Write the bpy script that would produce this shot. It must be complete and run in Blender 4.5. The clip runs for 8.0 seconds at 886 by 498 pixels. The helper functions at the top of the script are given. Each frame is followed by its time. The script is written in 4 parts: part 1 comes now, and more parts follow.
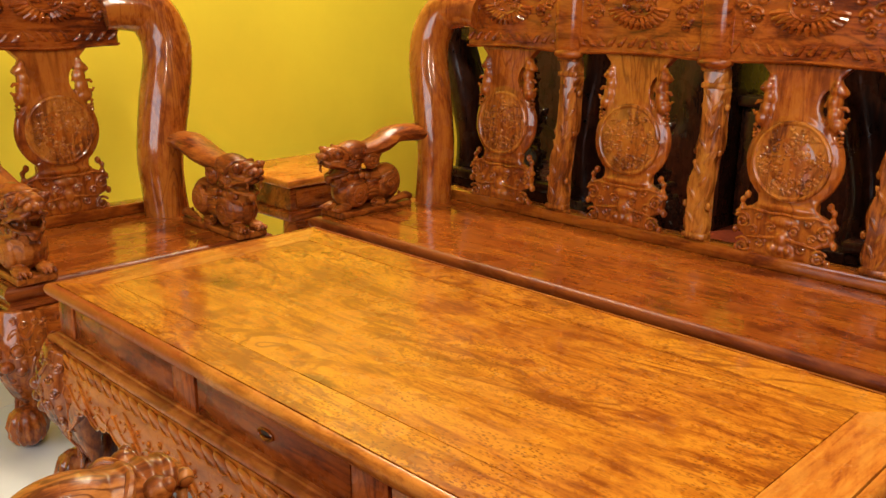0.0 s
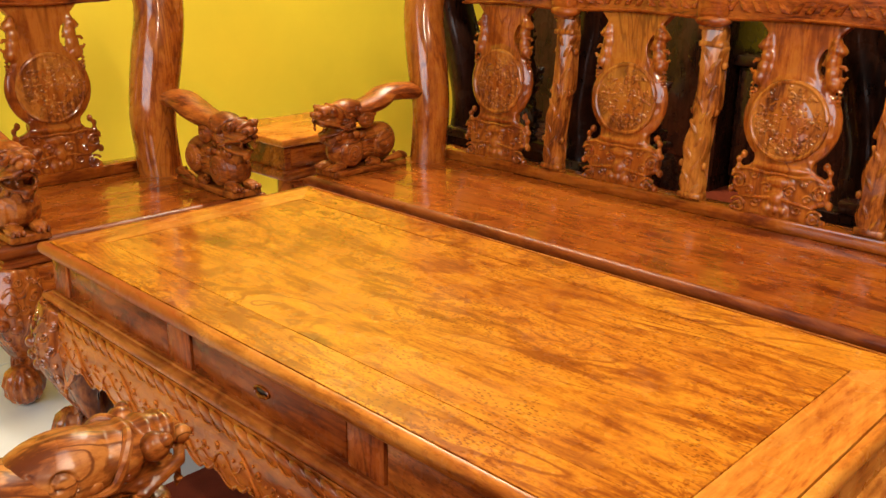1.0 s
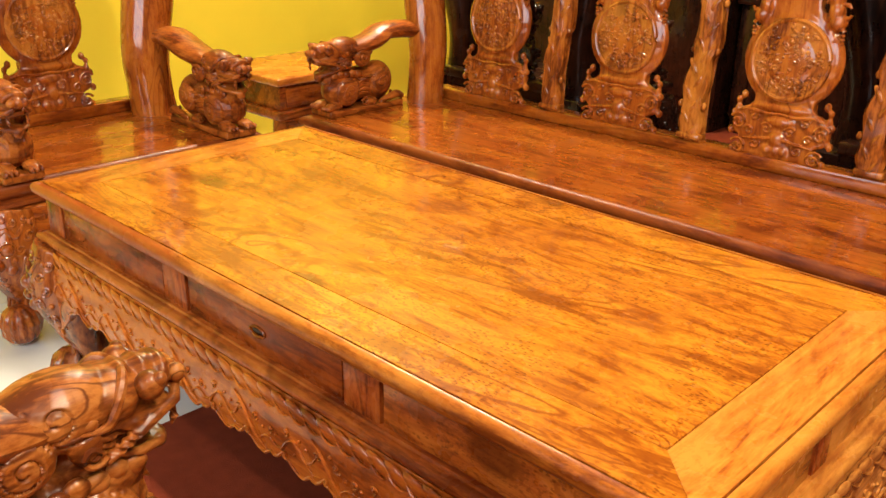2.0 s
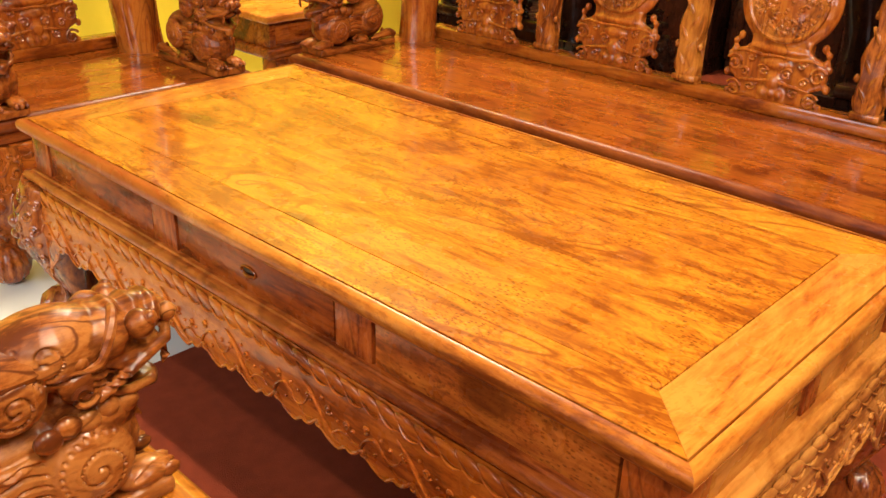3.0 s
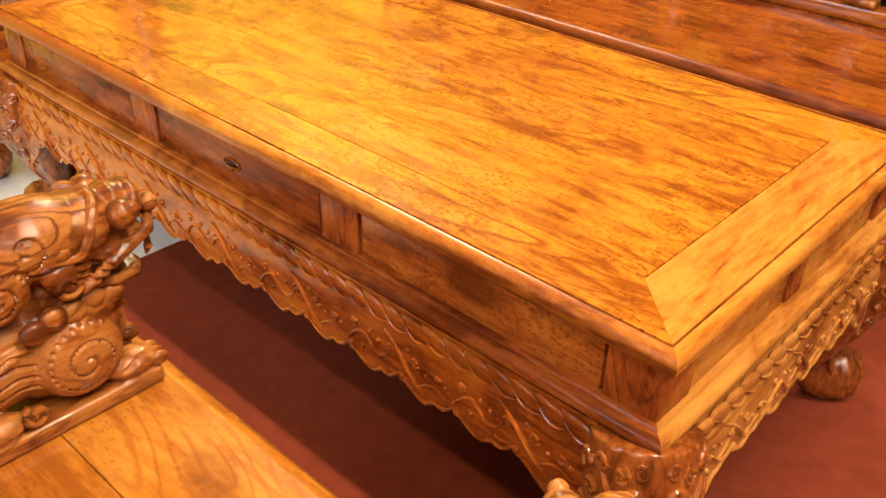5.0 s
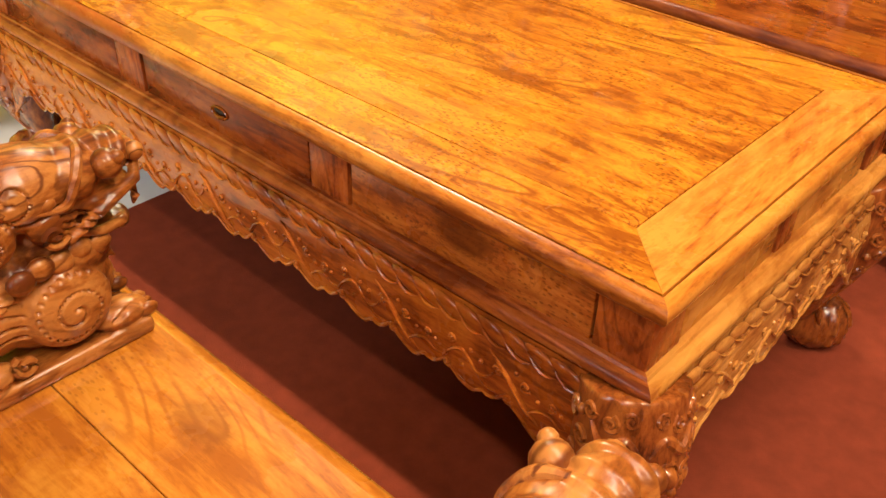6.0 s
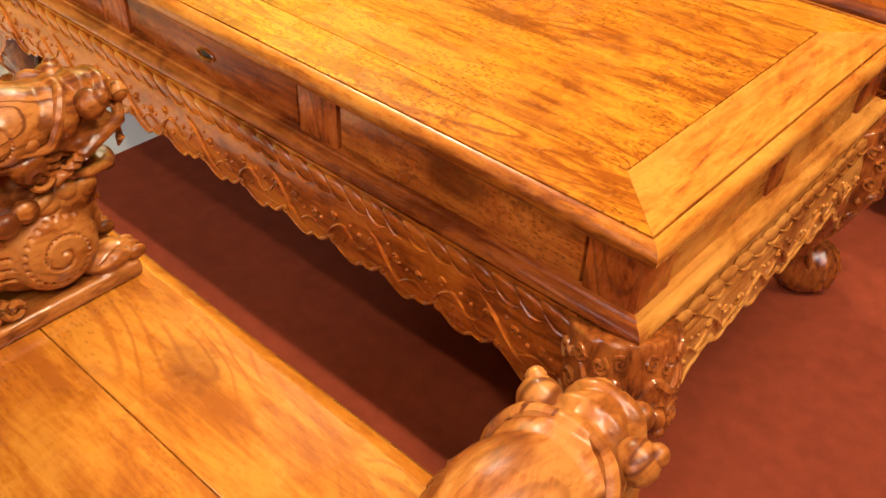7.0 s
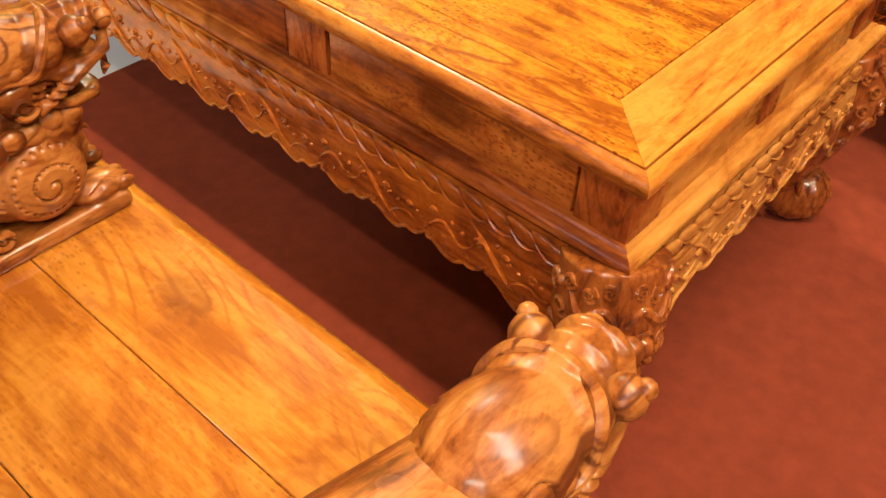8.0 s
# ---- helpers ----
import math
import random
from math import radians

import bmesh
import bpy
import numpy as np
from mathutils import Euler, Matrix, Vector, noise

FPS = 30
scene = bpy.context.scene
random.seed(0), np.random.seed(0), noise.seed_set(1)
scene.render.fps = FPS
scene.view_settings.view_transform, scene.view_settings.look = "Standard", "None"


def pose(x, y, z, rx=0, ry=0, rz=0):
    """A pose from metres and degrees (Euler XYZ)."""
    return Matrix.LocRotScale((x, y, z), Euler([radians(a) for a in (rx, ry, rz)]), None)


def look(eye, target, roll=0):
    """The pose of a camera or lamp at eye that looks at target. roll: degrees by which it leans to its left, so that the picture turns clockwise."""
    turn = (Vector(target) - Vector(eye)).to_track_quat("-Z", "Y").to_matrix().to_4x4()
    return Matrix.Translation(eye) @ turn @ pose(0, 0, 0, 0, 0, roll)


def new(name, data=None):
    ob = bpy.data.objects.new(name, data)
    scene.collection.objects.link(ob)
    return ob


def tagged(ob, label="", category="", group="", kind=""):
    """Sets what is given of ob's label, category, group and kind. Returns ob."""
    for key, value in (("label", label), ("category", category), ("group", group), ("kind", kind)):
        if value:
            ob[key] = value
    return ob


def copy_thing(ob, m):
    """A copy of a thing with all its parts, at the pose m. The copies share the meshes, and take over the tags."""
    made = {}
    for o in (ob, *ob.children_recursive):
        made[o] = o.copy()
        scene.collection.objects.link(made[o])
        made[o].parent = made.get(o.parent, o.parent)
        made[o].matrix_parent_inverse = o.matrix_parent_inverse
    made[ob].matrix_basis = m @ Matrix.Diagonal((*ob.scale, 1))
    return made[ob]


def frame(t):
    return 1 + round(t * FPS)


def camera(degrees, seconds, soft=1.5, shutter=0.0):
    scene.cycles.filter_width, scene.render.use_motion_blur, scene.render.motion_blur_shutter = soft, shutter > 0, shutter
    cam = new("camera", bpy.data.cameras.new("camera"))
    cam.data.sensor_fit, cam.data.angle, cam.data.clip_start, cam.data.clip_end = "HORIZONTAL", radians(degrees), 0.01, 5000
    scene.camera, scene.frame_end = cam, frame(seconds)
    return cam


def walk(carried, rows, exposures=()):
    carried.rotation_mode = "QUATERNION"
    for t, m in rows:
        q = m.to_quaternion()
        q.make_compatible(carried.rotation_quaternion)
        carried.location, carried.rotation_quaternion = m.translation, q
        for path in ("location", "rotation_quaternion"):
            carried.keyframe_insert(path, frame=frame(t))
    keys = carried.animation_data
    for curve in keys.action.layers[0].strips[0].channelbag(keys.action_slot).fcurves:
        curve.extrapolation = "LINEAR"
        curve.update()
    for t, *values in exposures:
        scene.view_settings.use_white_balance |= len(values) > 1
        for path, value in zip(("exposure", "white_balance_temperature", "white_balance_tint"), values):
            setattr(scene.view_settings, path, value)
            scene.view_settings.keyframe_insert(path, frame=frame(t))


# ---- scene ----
cam = camera(52.7, 8.0)
PATH = [
    (0, (1.868, -0.697, 1.098), (0.52, 0.677, 0.552), 0.5),
    (0.5, (1.87, -0.696, 1.097), (0.532, 0.671, 0.511), 0.6),
    (1, (1.865, -0.696, 1.093), (0.545, 0.668, 0.464), 0.7),
    (1.5, (1.864, -0.692, 1.09), (0.559, 0.658, 0.402), 0.7),
    (3, (1.853, -0.683, 1.078), (0.62, 0.633, 0.212), 1.5),
    (3.5, (1.851, -0.681, 1.075), (0.643, 0.622, 0.156), 1.7),
    (4, (1.85, -0.681, 1.072), (0.668, 0.607, 0.1), 1.7),
    (4.5, (1.851, -0.679, 1.069), (0.693, 0.592, 0.047), 1.6),
    (6, (1.848, -0.672, 1.062), (0.773, 0.552, -0.098), 2.0),
    (6.5, (1.847, -0.672, 1.059), (0.804, 0.538, -0.144), 2.3),
    (7, (1.85, -0.67, 1.054), (0.836, 0.517, -0.197), 2.4),
    (7.5, (1.848, -0.669, 1.052), (0.88, 0.488, -0.261), 3.0),
    (8, (1.844, -0.666, 1.061), (0.928, 0.452, -0.321), 3.2),
]
walk(cam, [(t, look(eye, target, roll)) for t, eye, target, roll in PATH], [(0.0, -0.46), (0.6, -0.38), (1.5, -0.10), (3.0, 0.10), (4.5, 0.16), (6.5, 0.08), (8.0, 0.18)])


# ---- light ----
world = bpy.data.worlds.new("world")
scene.world = world
world.use_nodes = True
wn = world.node_tree
sky = wn.nodes.new("ShaderNodeTexSky")
sky.sky_type, sky.sun_disc = "NISHITA", False
sky.sun_elevation, sky.sun_rotation = radians(48), radians(140)
wn.links.new(sky.outputs["Color"], wn.nodes["Background"].inputs["Color"])
wn.nodes["Background"].inputs["Strength"].default_value = 0.12
sun = new("sun", bpy.data.lights.new("sun", "SUN"))
sun.data.energy, sun.data.angle, sun.data.color = 2.5, radians(0.5), (1.0, 0.95, 0.88)
sun.matrix_world = look((4, -6, 9), (3.2, -8, 0))


def area(name, eye, target, w, h, power, color):
    ob = new(name, bpy.data.lights.new(name, "AREA"))
    ob.data.shape, ob.data.size, ob.data.size_y = "RECTANGLE", w, h
    ob.data.energy, ob.data.color = power, color
    ob.matrix_world = look(eye, target)
    return ob


area("window_daylight", (1.40, -2.74, 1.65), (1.40, 0, 1.1), 3.3, 1.7, 100, (0.88, 0.94, 1.0))
WARM = (1.0, 0.86, 0.66)
# The fourth has no known fixture; added to brighten the yellow wall.
LAMPS = [(1.80, 0.16, 48), (2.95, 0.16, 70), (2.75, -1.50, 50), (-0.90, 1.70, 122)]
for lx, ly, lp in LAMPS:
    lit = area("ceiling_lamp_light", (lx, ly, 2.93), (lx, ly, 0), 1.2, 0.10, lp, WARM)
    lit.matrix_world = pose(lx, ly, 2.93)

# ---- materials ----


def material(name):
    m = bpy.data.materials.new(name)
    m.use_nodes = True
    t = m.node_tree
    return m, t, t.nodes["Principled BSDF"]


def node(t, kind, **inputs):
    n = t.nodes.new(kind)
    for k, v in inputs.items():
        n.inputs[k].default_value = v
    return n


def ramp(t, fac, stops):
    r = t.nodes.new("ShaderNodeValToRGB")
    els = r.color_ramp.elements
    while len(els) < len(stops):
        els.new(0.5)
    for e, (p, c) in zip(els, stops):
        e.position, e.color = p, (*c, 1)
    t.links.new(fac, r.inputs["Fac"])
    return r.outputs["Color"]


def mixed(t, fac, a, b, blend="MIX"):
    m = t.nodes.new("ShaderNodeMix")
    m.data_type, m.blend_type = "RGBA", blend
    for sock, v in ((m.inputs[0], fac), (m.inputs[6], a), (m.inputs[7], b)):
        if isinstance(v, (float, int)):
            sock.default_value = v
        elif isinstance(v, tuple):
            sock.default_value = (*v, 1)
        else:
            t.links.new(v, sock)
    return m.outputs[2]


def wood(name, light, mid, dark, axis="x", figure=1.0, pores=0.5, rough=0.26, bump=0.05, coat=0.6, burl=0.25, lines=0.5, haze=0.1, rings=26.0, twist=1.1):
    """Lacquered hardwood: contour-like growth rings drawn out along one axis, fine streaks, burl clouds, short pores."""
    m, t, p = material(name)
    co = t.nodes.new("ShaderNodeTexCoord").outputs["Object"]
    info = t.nodes.new("ShaderNodeObjectInfo").outputs["Random"]
    shift = t.nodes.new("ShaderNodeVectorMath")
    shift.operation = "MULTIPLY_ADD"
    comb = t.nodes.new("ShaderNodeCombineXYZ")
    for i in range(3):
        t.links.new(info, comb.inputs[i])
    t.links.new(comb.outputs[0], shift.inputs[0])
    shift.inputs[1].default_value = (7.0, 5.0, 3.0)
    t.links.new(co, shift.inputs[2])
    n = "xyz".index(axis)

    def stretched(along, across):
        mp = t.nodes.new("ShaderNodeMapping")
        sc = [across] * 3
        sc[n] = along
        mp.inputs["Scale"].default_value = sc
        t.links.new(shift.outputs[0], mp.inputs["Vector"])
        return mp.outputs[0]

    def noisy(vec, scale, detail=4.0, rough_=0.55, dist=0.0):
        x = node(t, "ShaderNodeTexNoise", Scale=scale, Detail=detail, Roughness=rough_, Distortion=dist)
        t.links.new(vec, x.inputs["Vector"])
        return x.outputs["Fac"]

    def math_(op, a, b, c=None):
        x = t.nodes.new("ShaderNodeMath")
        x.operation = op
        for k, v in enumerate((a, b, c)):
            if isinstance(v, (int, float)):
                x.inputs[k].default_value = v
            elif v is not None:
                t.links.new(v, x.inputs[k])
        return x.outputs[0]

    def span(fac, lo, hi, a=0.0, b=1.0):
        x = node(t, "ShaderNodeMapRange")
        x.interpolation_type = "SMOOTHSTEP"
        for k, v in zip(("From Min", "From Max", "To Min", "To Max"), (lo, hi, a, b)):
            x.inputs[k].default_value = v
        t.links.new(fac, x.inputs["Value"])
        return x.outputs[0]

    # slow figure, fibre streaks, thin growth lines that come and go
    base = noisy(stretched(0.22, 1.0), 4.2 * figure, 3.0, 0.5, twist)
    fine = noisy(stretched(0.13, 1.0), 95.0, 5.0, 0.65, 0.4)
    cloud = noisy(stretched(0.42, 1.0), 6.0 * figure, 6.0, 0.66, 2.0)
    tone = math_("MULTIPLY_ADD", cloud, 0.80, math_("MULTIPLY_ADD", fine, 0.55, math_("MULTIPLY_ADD", base, 0.25, -0.30)))
    col = ramp(t, tone, [(0.37, dark), (0.47, mid), (0.59, light)])
    deep = tuple(c * 0.55 for c in dark)
    wave = math_("PINGPONG", math_("MULTIPLY_ADD", base, rings, math_("MULTIPLY", fine, 0.55)), 1.0)
    zone = noisy(stretched(0.4, 1.0), 6.5, 2.0, 0.5, 0.6)
    vein = math_("MULTIPLY", span(wave, 0.05, 0.42, 1.0, 0.0), span(zone, 0.38, 0.56, 0.10, 1.0))
    col = mixed(t, math_("MULTIPLY", vein, min(1.0, 0.95 * lines)), col, dark)
    # burl eyes and curled patches
    swirl = noisy(stretched(0.62, 1.0), 31.0, 5.0, 0.68, 1.2 + twist)
    patch = noisy(stretched(0.5, 1.0), 3.1, 2.0, 0.5, 0.4)
    curl_ = math_("MULTIPLY", span(swirl, 0.51, 0.60), span(patch, 0.38, 0.60, 0.30, 1.0))
    col = mixed(t, math_("MULTIPLY", curl_, min(1.0, burl)), col, dark)
    # short open pores, each its own dash
    vor = node(t, "ShaderNodeTexVoronoi", Scale=250.0, Randomness=1.0)
    t.links.new(stretched(0.45, 1.0), vor.inputs["Vector"])
    sep = t.nodes.new("ShaderNodeSeparateColor")
    t.links.new(vor.outputs["Color"], sep.inputs[0])
    where = noisy(stretched(0.5, 1.0), 9.0, 2.0, 0.5)
    dash = math_("MULTIPLY", span(vor.outputs["Distance"], 0.30, 0.46, 1.0, 0.0), math_("GREATER_THAN", sep.outputs[0], 0.55))
    mask = math_("MULTIPLY", math_("MULTIPLY", dash, 0.85 * pores), span(where, 0.40, 0.60, 0.25, 1.0))
    col = mixed(t, mask, col, deep)
    # a few round dark knots
    kn = node(t, "ShaderNodeTexVoronoi", Scale=5.0, Randomness=1.0)
    t.links.new(stretched(0.55, 1.0), kn.inputs["Vector"])
    knot = math_("MULTIPLY", span(math_("MULTIPLY_ADD", swirl, 0.20, kn.outputs["Distance"]), 0.19, 0.27, 1.0, 0.0), min(0.8, pores))
    col = mixed(t, knot, col, deep)
    t.links.new(col, p.inputs["Base Color"])
    rr = noisy(stretched(1, 1), 14.0, 3.0)
    t.links.new(ramp(t, rr, [(0.3, (rough * 0.8,) * 3), (0.75, (rough * 1.35,) * 3)]), p.inputs["Roughness"])
    p.inputs["Specular IOR Level"].default_value = 0.10
    p.inputs["Coat Weight"].default_value = coat
    p.inputs["Coat IOR"].default_value = 1.52
    t.links.new(ramp(t, rr, [(0.3, (haze * 0.7,) * 3), (0.8, (haze * 1.5,) * 3)]), p.inputs["Coat Roughness"])
    b = node(t, "ShaderNodeBump", Strength=bump, Distance=0.003)
    t.links.new(math_("MULTIPLY_ADD", mask, -1.5, fine), b.inputs["Height"])
    t.links.new(b.outputs[0], p.inputs["Normal"])
    return m


def plain(name, color, rough=0.6, scale=8.0, spread=0.12, bump=0.0, fine=200.0):
    m, t, p = material(name)
    co = t.nodes.new("ShaderNodeTexCoord").outputs["Object"]
    x = node(t, "ShaderNodeTexNoise", Scale=scale, Detail=5.0, Roughness=0.6)
    t.links.new(co, x.inputs["Vector"])
    col = ramp(t, x.outputs["Fac"], [(0.3, tuple(c * (1 - spread) for c in color)), (0.7, tuple(min(1, c * (1 + spread)) for c in color))])
    t.links.new(col, p.inputs["Base Color"])
    p.inputs["Roughness"].default_value = rough
    if bump:
        f = node(t, "ShaderNodeTexNoise", Scale=fine, Detail=4.0)
        t.links.new(co, f.inputs["Vector"])
        b = node(t, "ShaderNodeBump", Strength=bump, Distance=0.003)
        t.links.new(f.outputs["Fac"], b.inputs["Height"])
        t.links.new(b.outputs[0], p.inputs["Normal"])
    return m


TOP_X = wood("amber_wood_long", (0.60, 0.222, 0.016), (0.48, 0.148, 0.010), (0.25, 0.058, 0.005), "x", 1.0, 0.9, burl=1.0, lines=0.9, rings=20.0, twist=2.4)
TOP_Y = wood("amber_wood_cross", (0.61, 0.234, 0.034), (0.51, 0.158, 0.018), (0.27, 0.062, 0.009), "y", 0.7, 0.2, burl=0.15, lines=0.35)
HONEY = wood("honey_wood_long", (0.50, 0.186, 0.022), (0.40, 0.124, 0.012), (0.29, 0.078, 0.009), "x", 1.0, 0.45, burl=0.12, lines=0.7, rings=60.0, twist=1.6)
RED_X = wood("red_wood_long", (0.37, 0.098, 0.010), (0.27, 0.058, 0.006), (0.12, 0.020, 0.003), "x", 0.7, 0.2, coat=0.8, burl=0.1, haze=0.07)
# Darker, duller copy of RED_X: shade on the seat fronts put into it.
RED_EDGE = wood("shaded_red_edge_wood", (0.24, 0.055, 0.008), (0.16, 0.030, 0.005), (0.09, 0.015, 0.003), "x", 0.7, 0.2, rough=0.4, coat=0.25, burl=0.1, haze=0.3)
# Duller lacquer than TOP_X, so the edge keeps only a weak highlight.
TOP_EDGE = wood("satin_amber_edge_wood", (0.58, 0.205, 0.028), (0.44, 0.128, 0.014), (0.19, 0.042, 0.006), "x", 1.0, 0.35, rough=0.36, coat=0.35, burl=0.6, haze=0.24)
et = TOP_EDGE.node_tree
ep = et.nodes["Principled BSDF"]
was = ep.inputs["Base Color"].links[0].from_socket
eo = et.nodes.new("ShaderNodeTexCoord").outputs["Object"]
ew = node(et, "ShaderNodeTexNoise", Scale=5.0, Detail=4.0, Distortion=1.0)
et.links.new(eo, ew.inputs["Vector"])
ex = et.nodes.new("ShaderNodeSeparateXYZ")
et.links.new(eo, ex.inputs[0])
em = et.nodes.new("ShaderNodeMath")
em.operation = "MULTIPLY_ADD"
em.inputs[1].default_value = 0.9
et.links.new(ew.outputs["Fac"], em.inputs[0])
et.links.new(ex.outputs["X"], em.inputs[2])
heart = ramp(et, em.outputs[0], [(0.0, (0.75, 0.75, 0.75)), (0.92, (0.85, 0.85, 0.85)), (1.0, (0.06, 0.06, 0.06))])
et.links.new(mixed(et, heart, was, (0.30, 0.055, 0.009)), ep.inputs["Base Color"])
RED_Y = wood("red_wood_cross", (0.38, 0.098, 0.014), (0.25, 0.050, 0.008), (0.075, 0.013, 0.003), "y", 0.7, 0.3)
RED_Z = wood("red_wood_upright", (0.44, 0.130, 0.016), (0.33, 0.076, 0.009), (0.17, 0.034, 0.005), "z", 0.9, 0.25, coat=1.0, burl=0.1, lines=0.8, haze=0.08, rings=34.0)
# Red drawer wood, darkened further for the weaker light at that end.
DRAWER = wood("dimmed_drawer_wood", (0.32, 0.070, 0.010), (0.21, 0.038, 0.006), (0.08, 0.013, 0.003), "x", 0.8, 0.4, coat=0.18, haze=0.25)
POST = wood("post_wood", (0.44, 0.105, 0.018), (0.29, 0.056, 0.010), (0.07, 0.012, 0.003), "z", 1.2, 0.2, coat=0.12, haze=0.3, lines=0.5, rings=24.0)
BURL = wood("burl_panel_wood", (0.54, 0.160, 0.024), (0.40, 0.094, 0.014), (0.20, 0.042, 0.007), "x", 1.4, 0.7, coat=0.3, burl=0.8, haze=0.2, twist=2.6)
CARVED = wood("carved_wood", (0.40, 0.100, 0.012), (0.27, 0.052, 0.006), (0.07, 0.012, 0.003), "x", 0.9, 0.1, coat=0.8, burl=0.35)
CARVED_T = wood("carved_amber_wood", (0.50, 0.138, 0.016), (0.37, 0.082, 0.010), (0.18, 0.036, 0.005), "x", 0.9, 0.3, coat=0.6, burl=0.15, lines=0.35)
CARVED_Z = wood("carved_upright_wood", (0.41, 0.112, 0.016), (0.26, 0.054, 0.008), (0.08, 0.014, 0.003), "z", 0.9, 0.1, coat=0.8, burl=0.35)
CARVED_Y = wood("carved_arm_wood", (0.38, 0.105, 0.014), (0.25, 0.054, 0.007), (0.10, 0.019, 0.003), "y", 1.3, 0.25, rough=0.36, coat=0.34, burl=0.25, lines=0.9, haze=0.22, rings=30.0)
# Lighter end wood, paler still for the light that falls on the end.
PALE = wood("lit_pale_end_wood", (0.64, 0.27, 0.050), (0.52, 0.19, 0.030), (0.32, 0.090, 0.014), "y", 0.9, 0.15, coat=0.35, burl=0.1, lines=0.4, haze=0.2)
PALE_X = wood("lit_pale_carved_wood", (0.62, 0.27, 0.060), (0.46, 0.165, 0.030), (0.20, 0.052, 0.010), "x", 0.9, 0.2, coat=0.4, burl=0.25, lines=0.4, haze=0.2)
UPRIGHT = wood("honey_upright_wood", (0.50, 0.175, 0.026), (0.36, 0.098, 0.013), (0.13, 0.028, 0.005), "z", 1.0, 0.2, coat=0.8, burl=0.3, lines=0.7, haze=0.09)
ARM = wood("amber_arm_wood", (0.43, 0.155, 0.034), (0.28, 0.076, 0.012), (0.11, 0.024, 0.005), "y", 1.6, 0.25, rough=0.36, coat=0.42, burl=0.25, lines=1.0, haze=0.25, rings=18.0, twist=2.0)
LEG = wood("dark_leg_wood", (0.36, 0.100, 0.018), (0.23, 0.052, 0.009), (0.07, 0.014, 0.004), "z", 1.2, 0.2, coat=0.9, burl=0.3, lines=0.6, haze=0.09)
MOULD = wood("moulding_wood", (0.46, 0.130, 0.024), (0.33, 0.076, 0.013), (0.15, 0.028, 0.006), "x", 0.9, 0.2, coat=0.3, burl=0.2, lines=0.7, haze=0.22)
# Shade behind the bench put into a near-black wood colour.
BACK_SHADE = wood("shaded_back_wood", (0.040, 0.012, 0.006), (0.024, 0.008, 0.004), (0.010, 0.004, 0.003), "z", 0.8, 0.1, coat=0.4)
# Shade put into colour: behind joints, in the finger pull, on back pulls.
DARKWOOD = wood("shade_dark_wood", (0.05, 0.014, 0.005), (0.035, 0.009, 0.004), (0.015, 0.005, 0.003), "x", 0.8, 0.1, 0.4, coat=0.2)
WALL = plain("yellow_wall_paint", (0.88, 0.67, 0.035), 0.6, 2.0, 0.05, 0.05)
# Assumed grey for the unseen ceiling; a lower tone weakens the fill light.
CEIL = plain("unseen_ceiling_grey", (0.30, 0.29, 0.27), 0.8, 2.0, 0.03)
TILE = plain("white_floor_tile", (0.72, 0.71, 0.66), 0.22, 3.0, 0.05)
GROUT = plain("tile_grout", (0.38, 0.36, 0.33), 0.8)
RUG = plain("red_carpet_pile", (0.205, 0.037, 0.016), 0.95, 30.0, 0.13, 0.6, 420.0)
RUG.node_tree.nodes["Principled BSDF"].inputs["Specular IOR Level"].default_value = 0.08
# Assumed colour of the unseen walls, dark so that they bounce little light.
DULL = plain("unseen_wall_brown", (0.14, 0.11, 0.085), 0.7, 2.0, 0.06)
GROUND = plain("pale_concrete", (0.35, 0.34, 0.32), 0.8)
METAL = plain("white_enamel", (0.8, 0.8, 0.78), 0.35)
GLOW, gt, gp = material("lamp_diffuser")
gp.inputs["Emission Color"].default_value, gp.inputs["Emission Strength"].default_value = (1.0, 0.86, 0.68, 1), 9.0

# ---- mesh helpers ----


def part(name, bm, mat, parent=None, label="", m=None, smooth=True, flat_angle=None):
    """One mesh object from a bmesh (or a mesh), under a thing or a part."""
    if isinstance(bm, bmesh.types.BMesh):
        me = bpy.data.meshes.new(name)
        bmesh.ops.recalc_face_normals(bm, faces=bm.faces)
        bm.to_mesh(me)
        bm.free()
    else:
        me = bm
    if not me.materials:
        me.materials.append(mat)
    if smooth:
        me.polygons.foreach_set("use_smooth", [True] * len(me.polygons))
        me.set_sharp_from_angle(angle=radians(42))
    ob = new(name, me)
    if parent:
        ob.parent = parent
    if m is not None:
        ob.matrix_basis = m
    if label:
        ob["label"] = label
    return ob


def thing(name, m, label, category, group=""):
    ob = new(name)
    ob.matrix_basis = m
    return tagged(ob, label, category, group)


def box(bm, x0, x1, y0, y1, z0, z1, bevel=0.0, seg=2):
    r = bmesh.ops.create_cube(bm, size=1.0)
    vs = r["verts"]
    for v in vs:
        v.co = Vector(((x0 + x1) / 2 + v.co.x * (x1 - x0), (y0 + y1) / 2 + v.co.y * (y1 - y0), (z0 + z1) / 2 + v.co.z * (z1 - z0)))
    if bevel:
        es = {e for v in vs for e in v.link_edges}
        bmesh.ops.bevel(bm, geom=list(es), offset=bevel, segments=seg, affect="EDGES", profile=0.5)


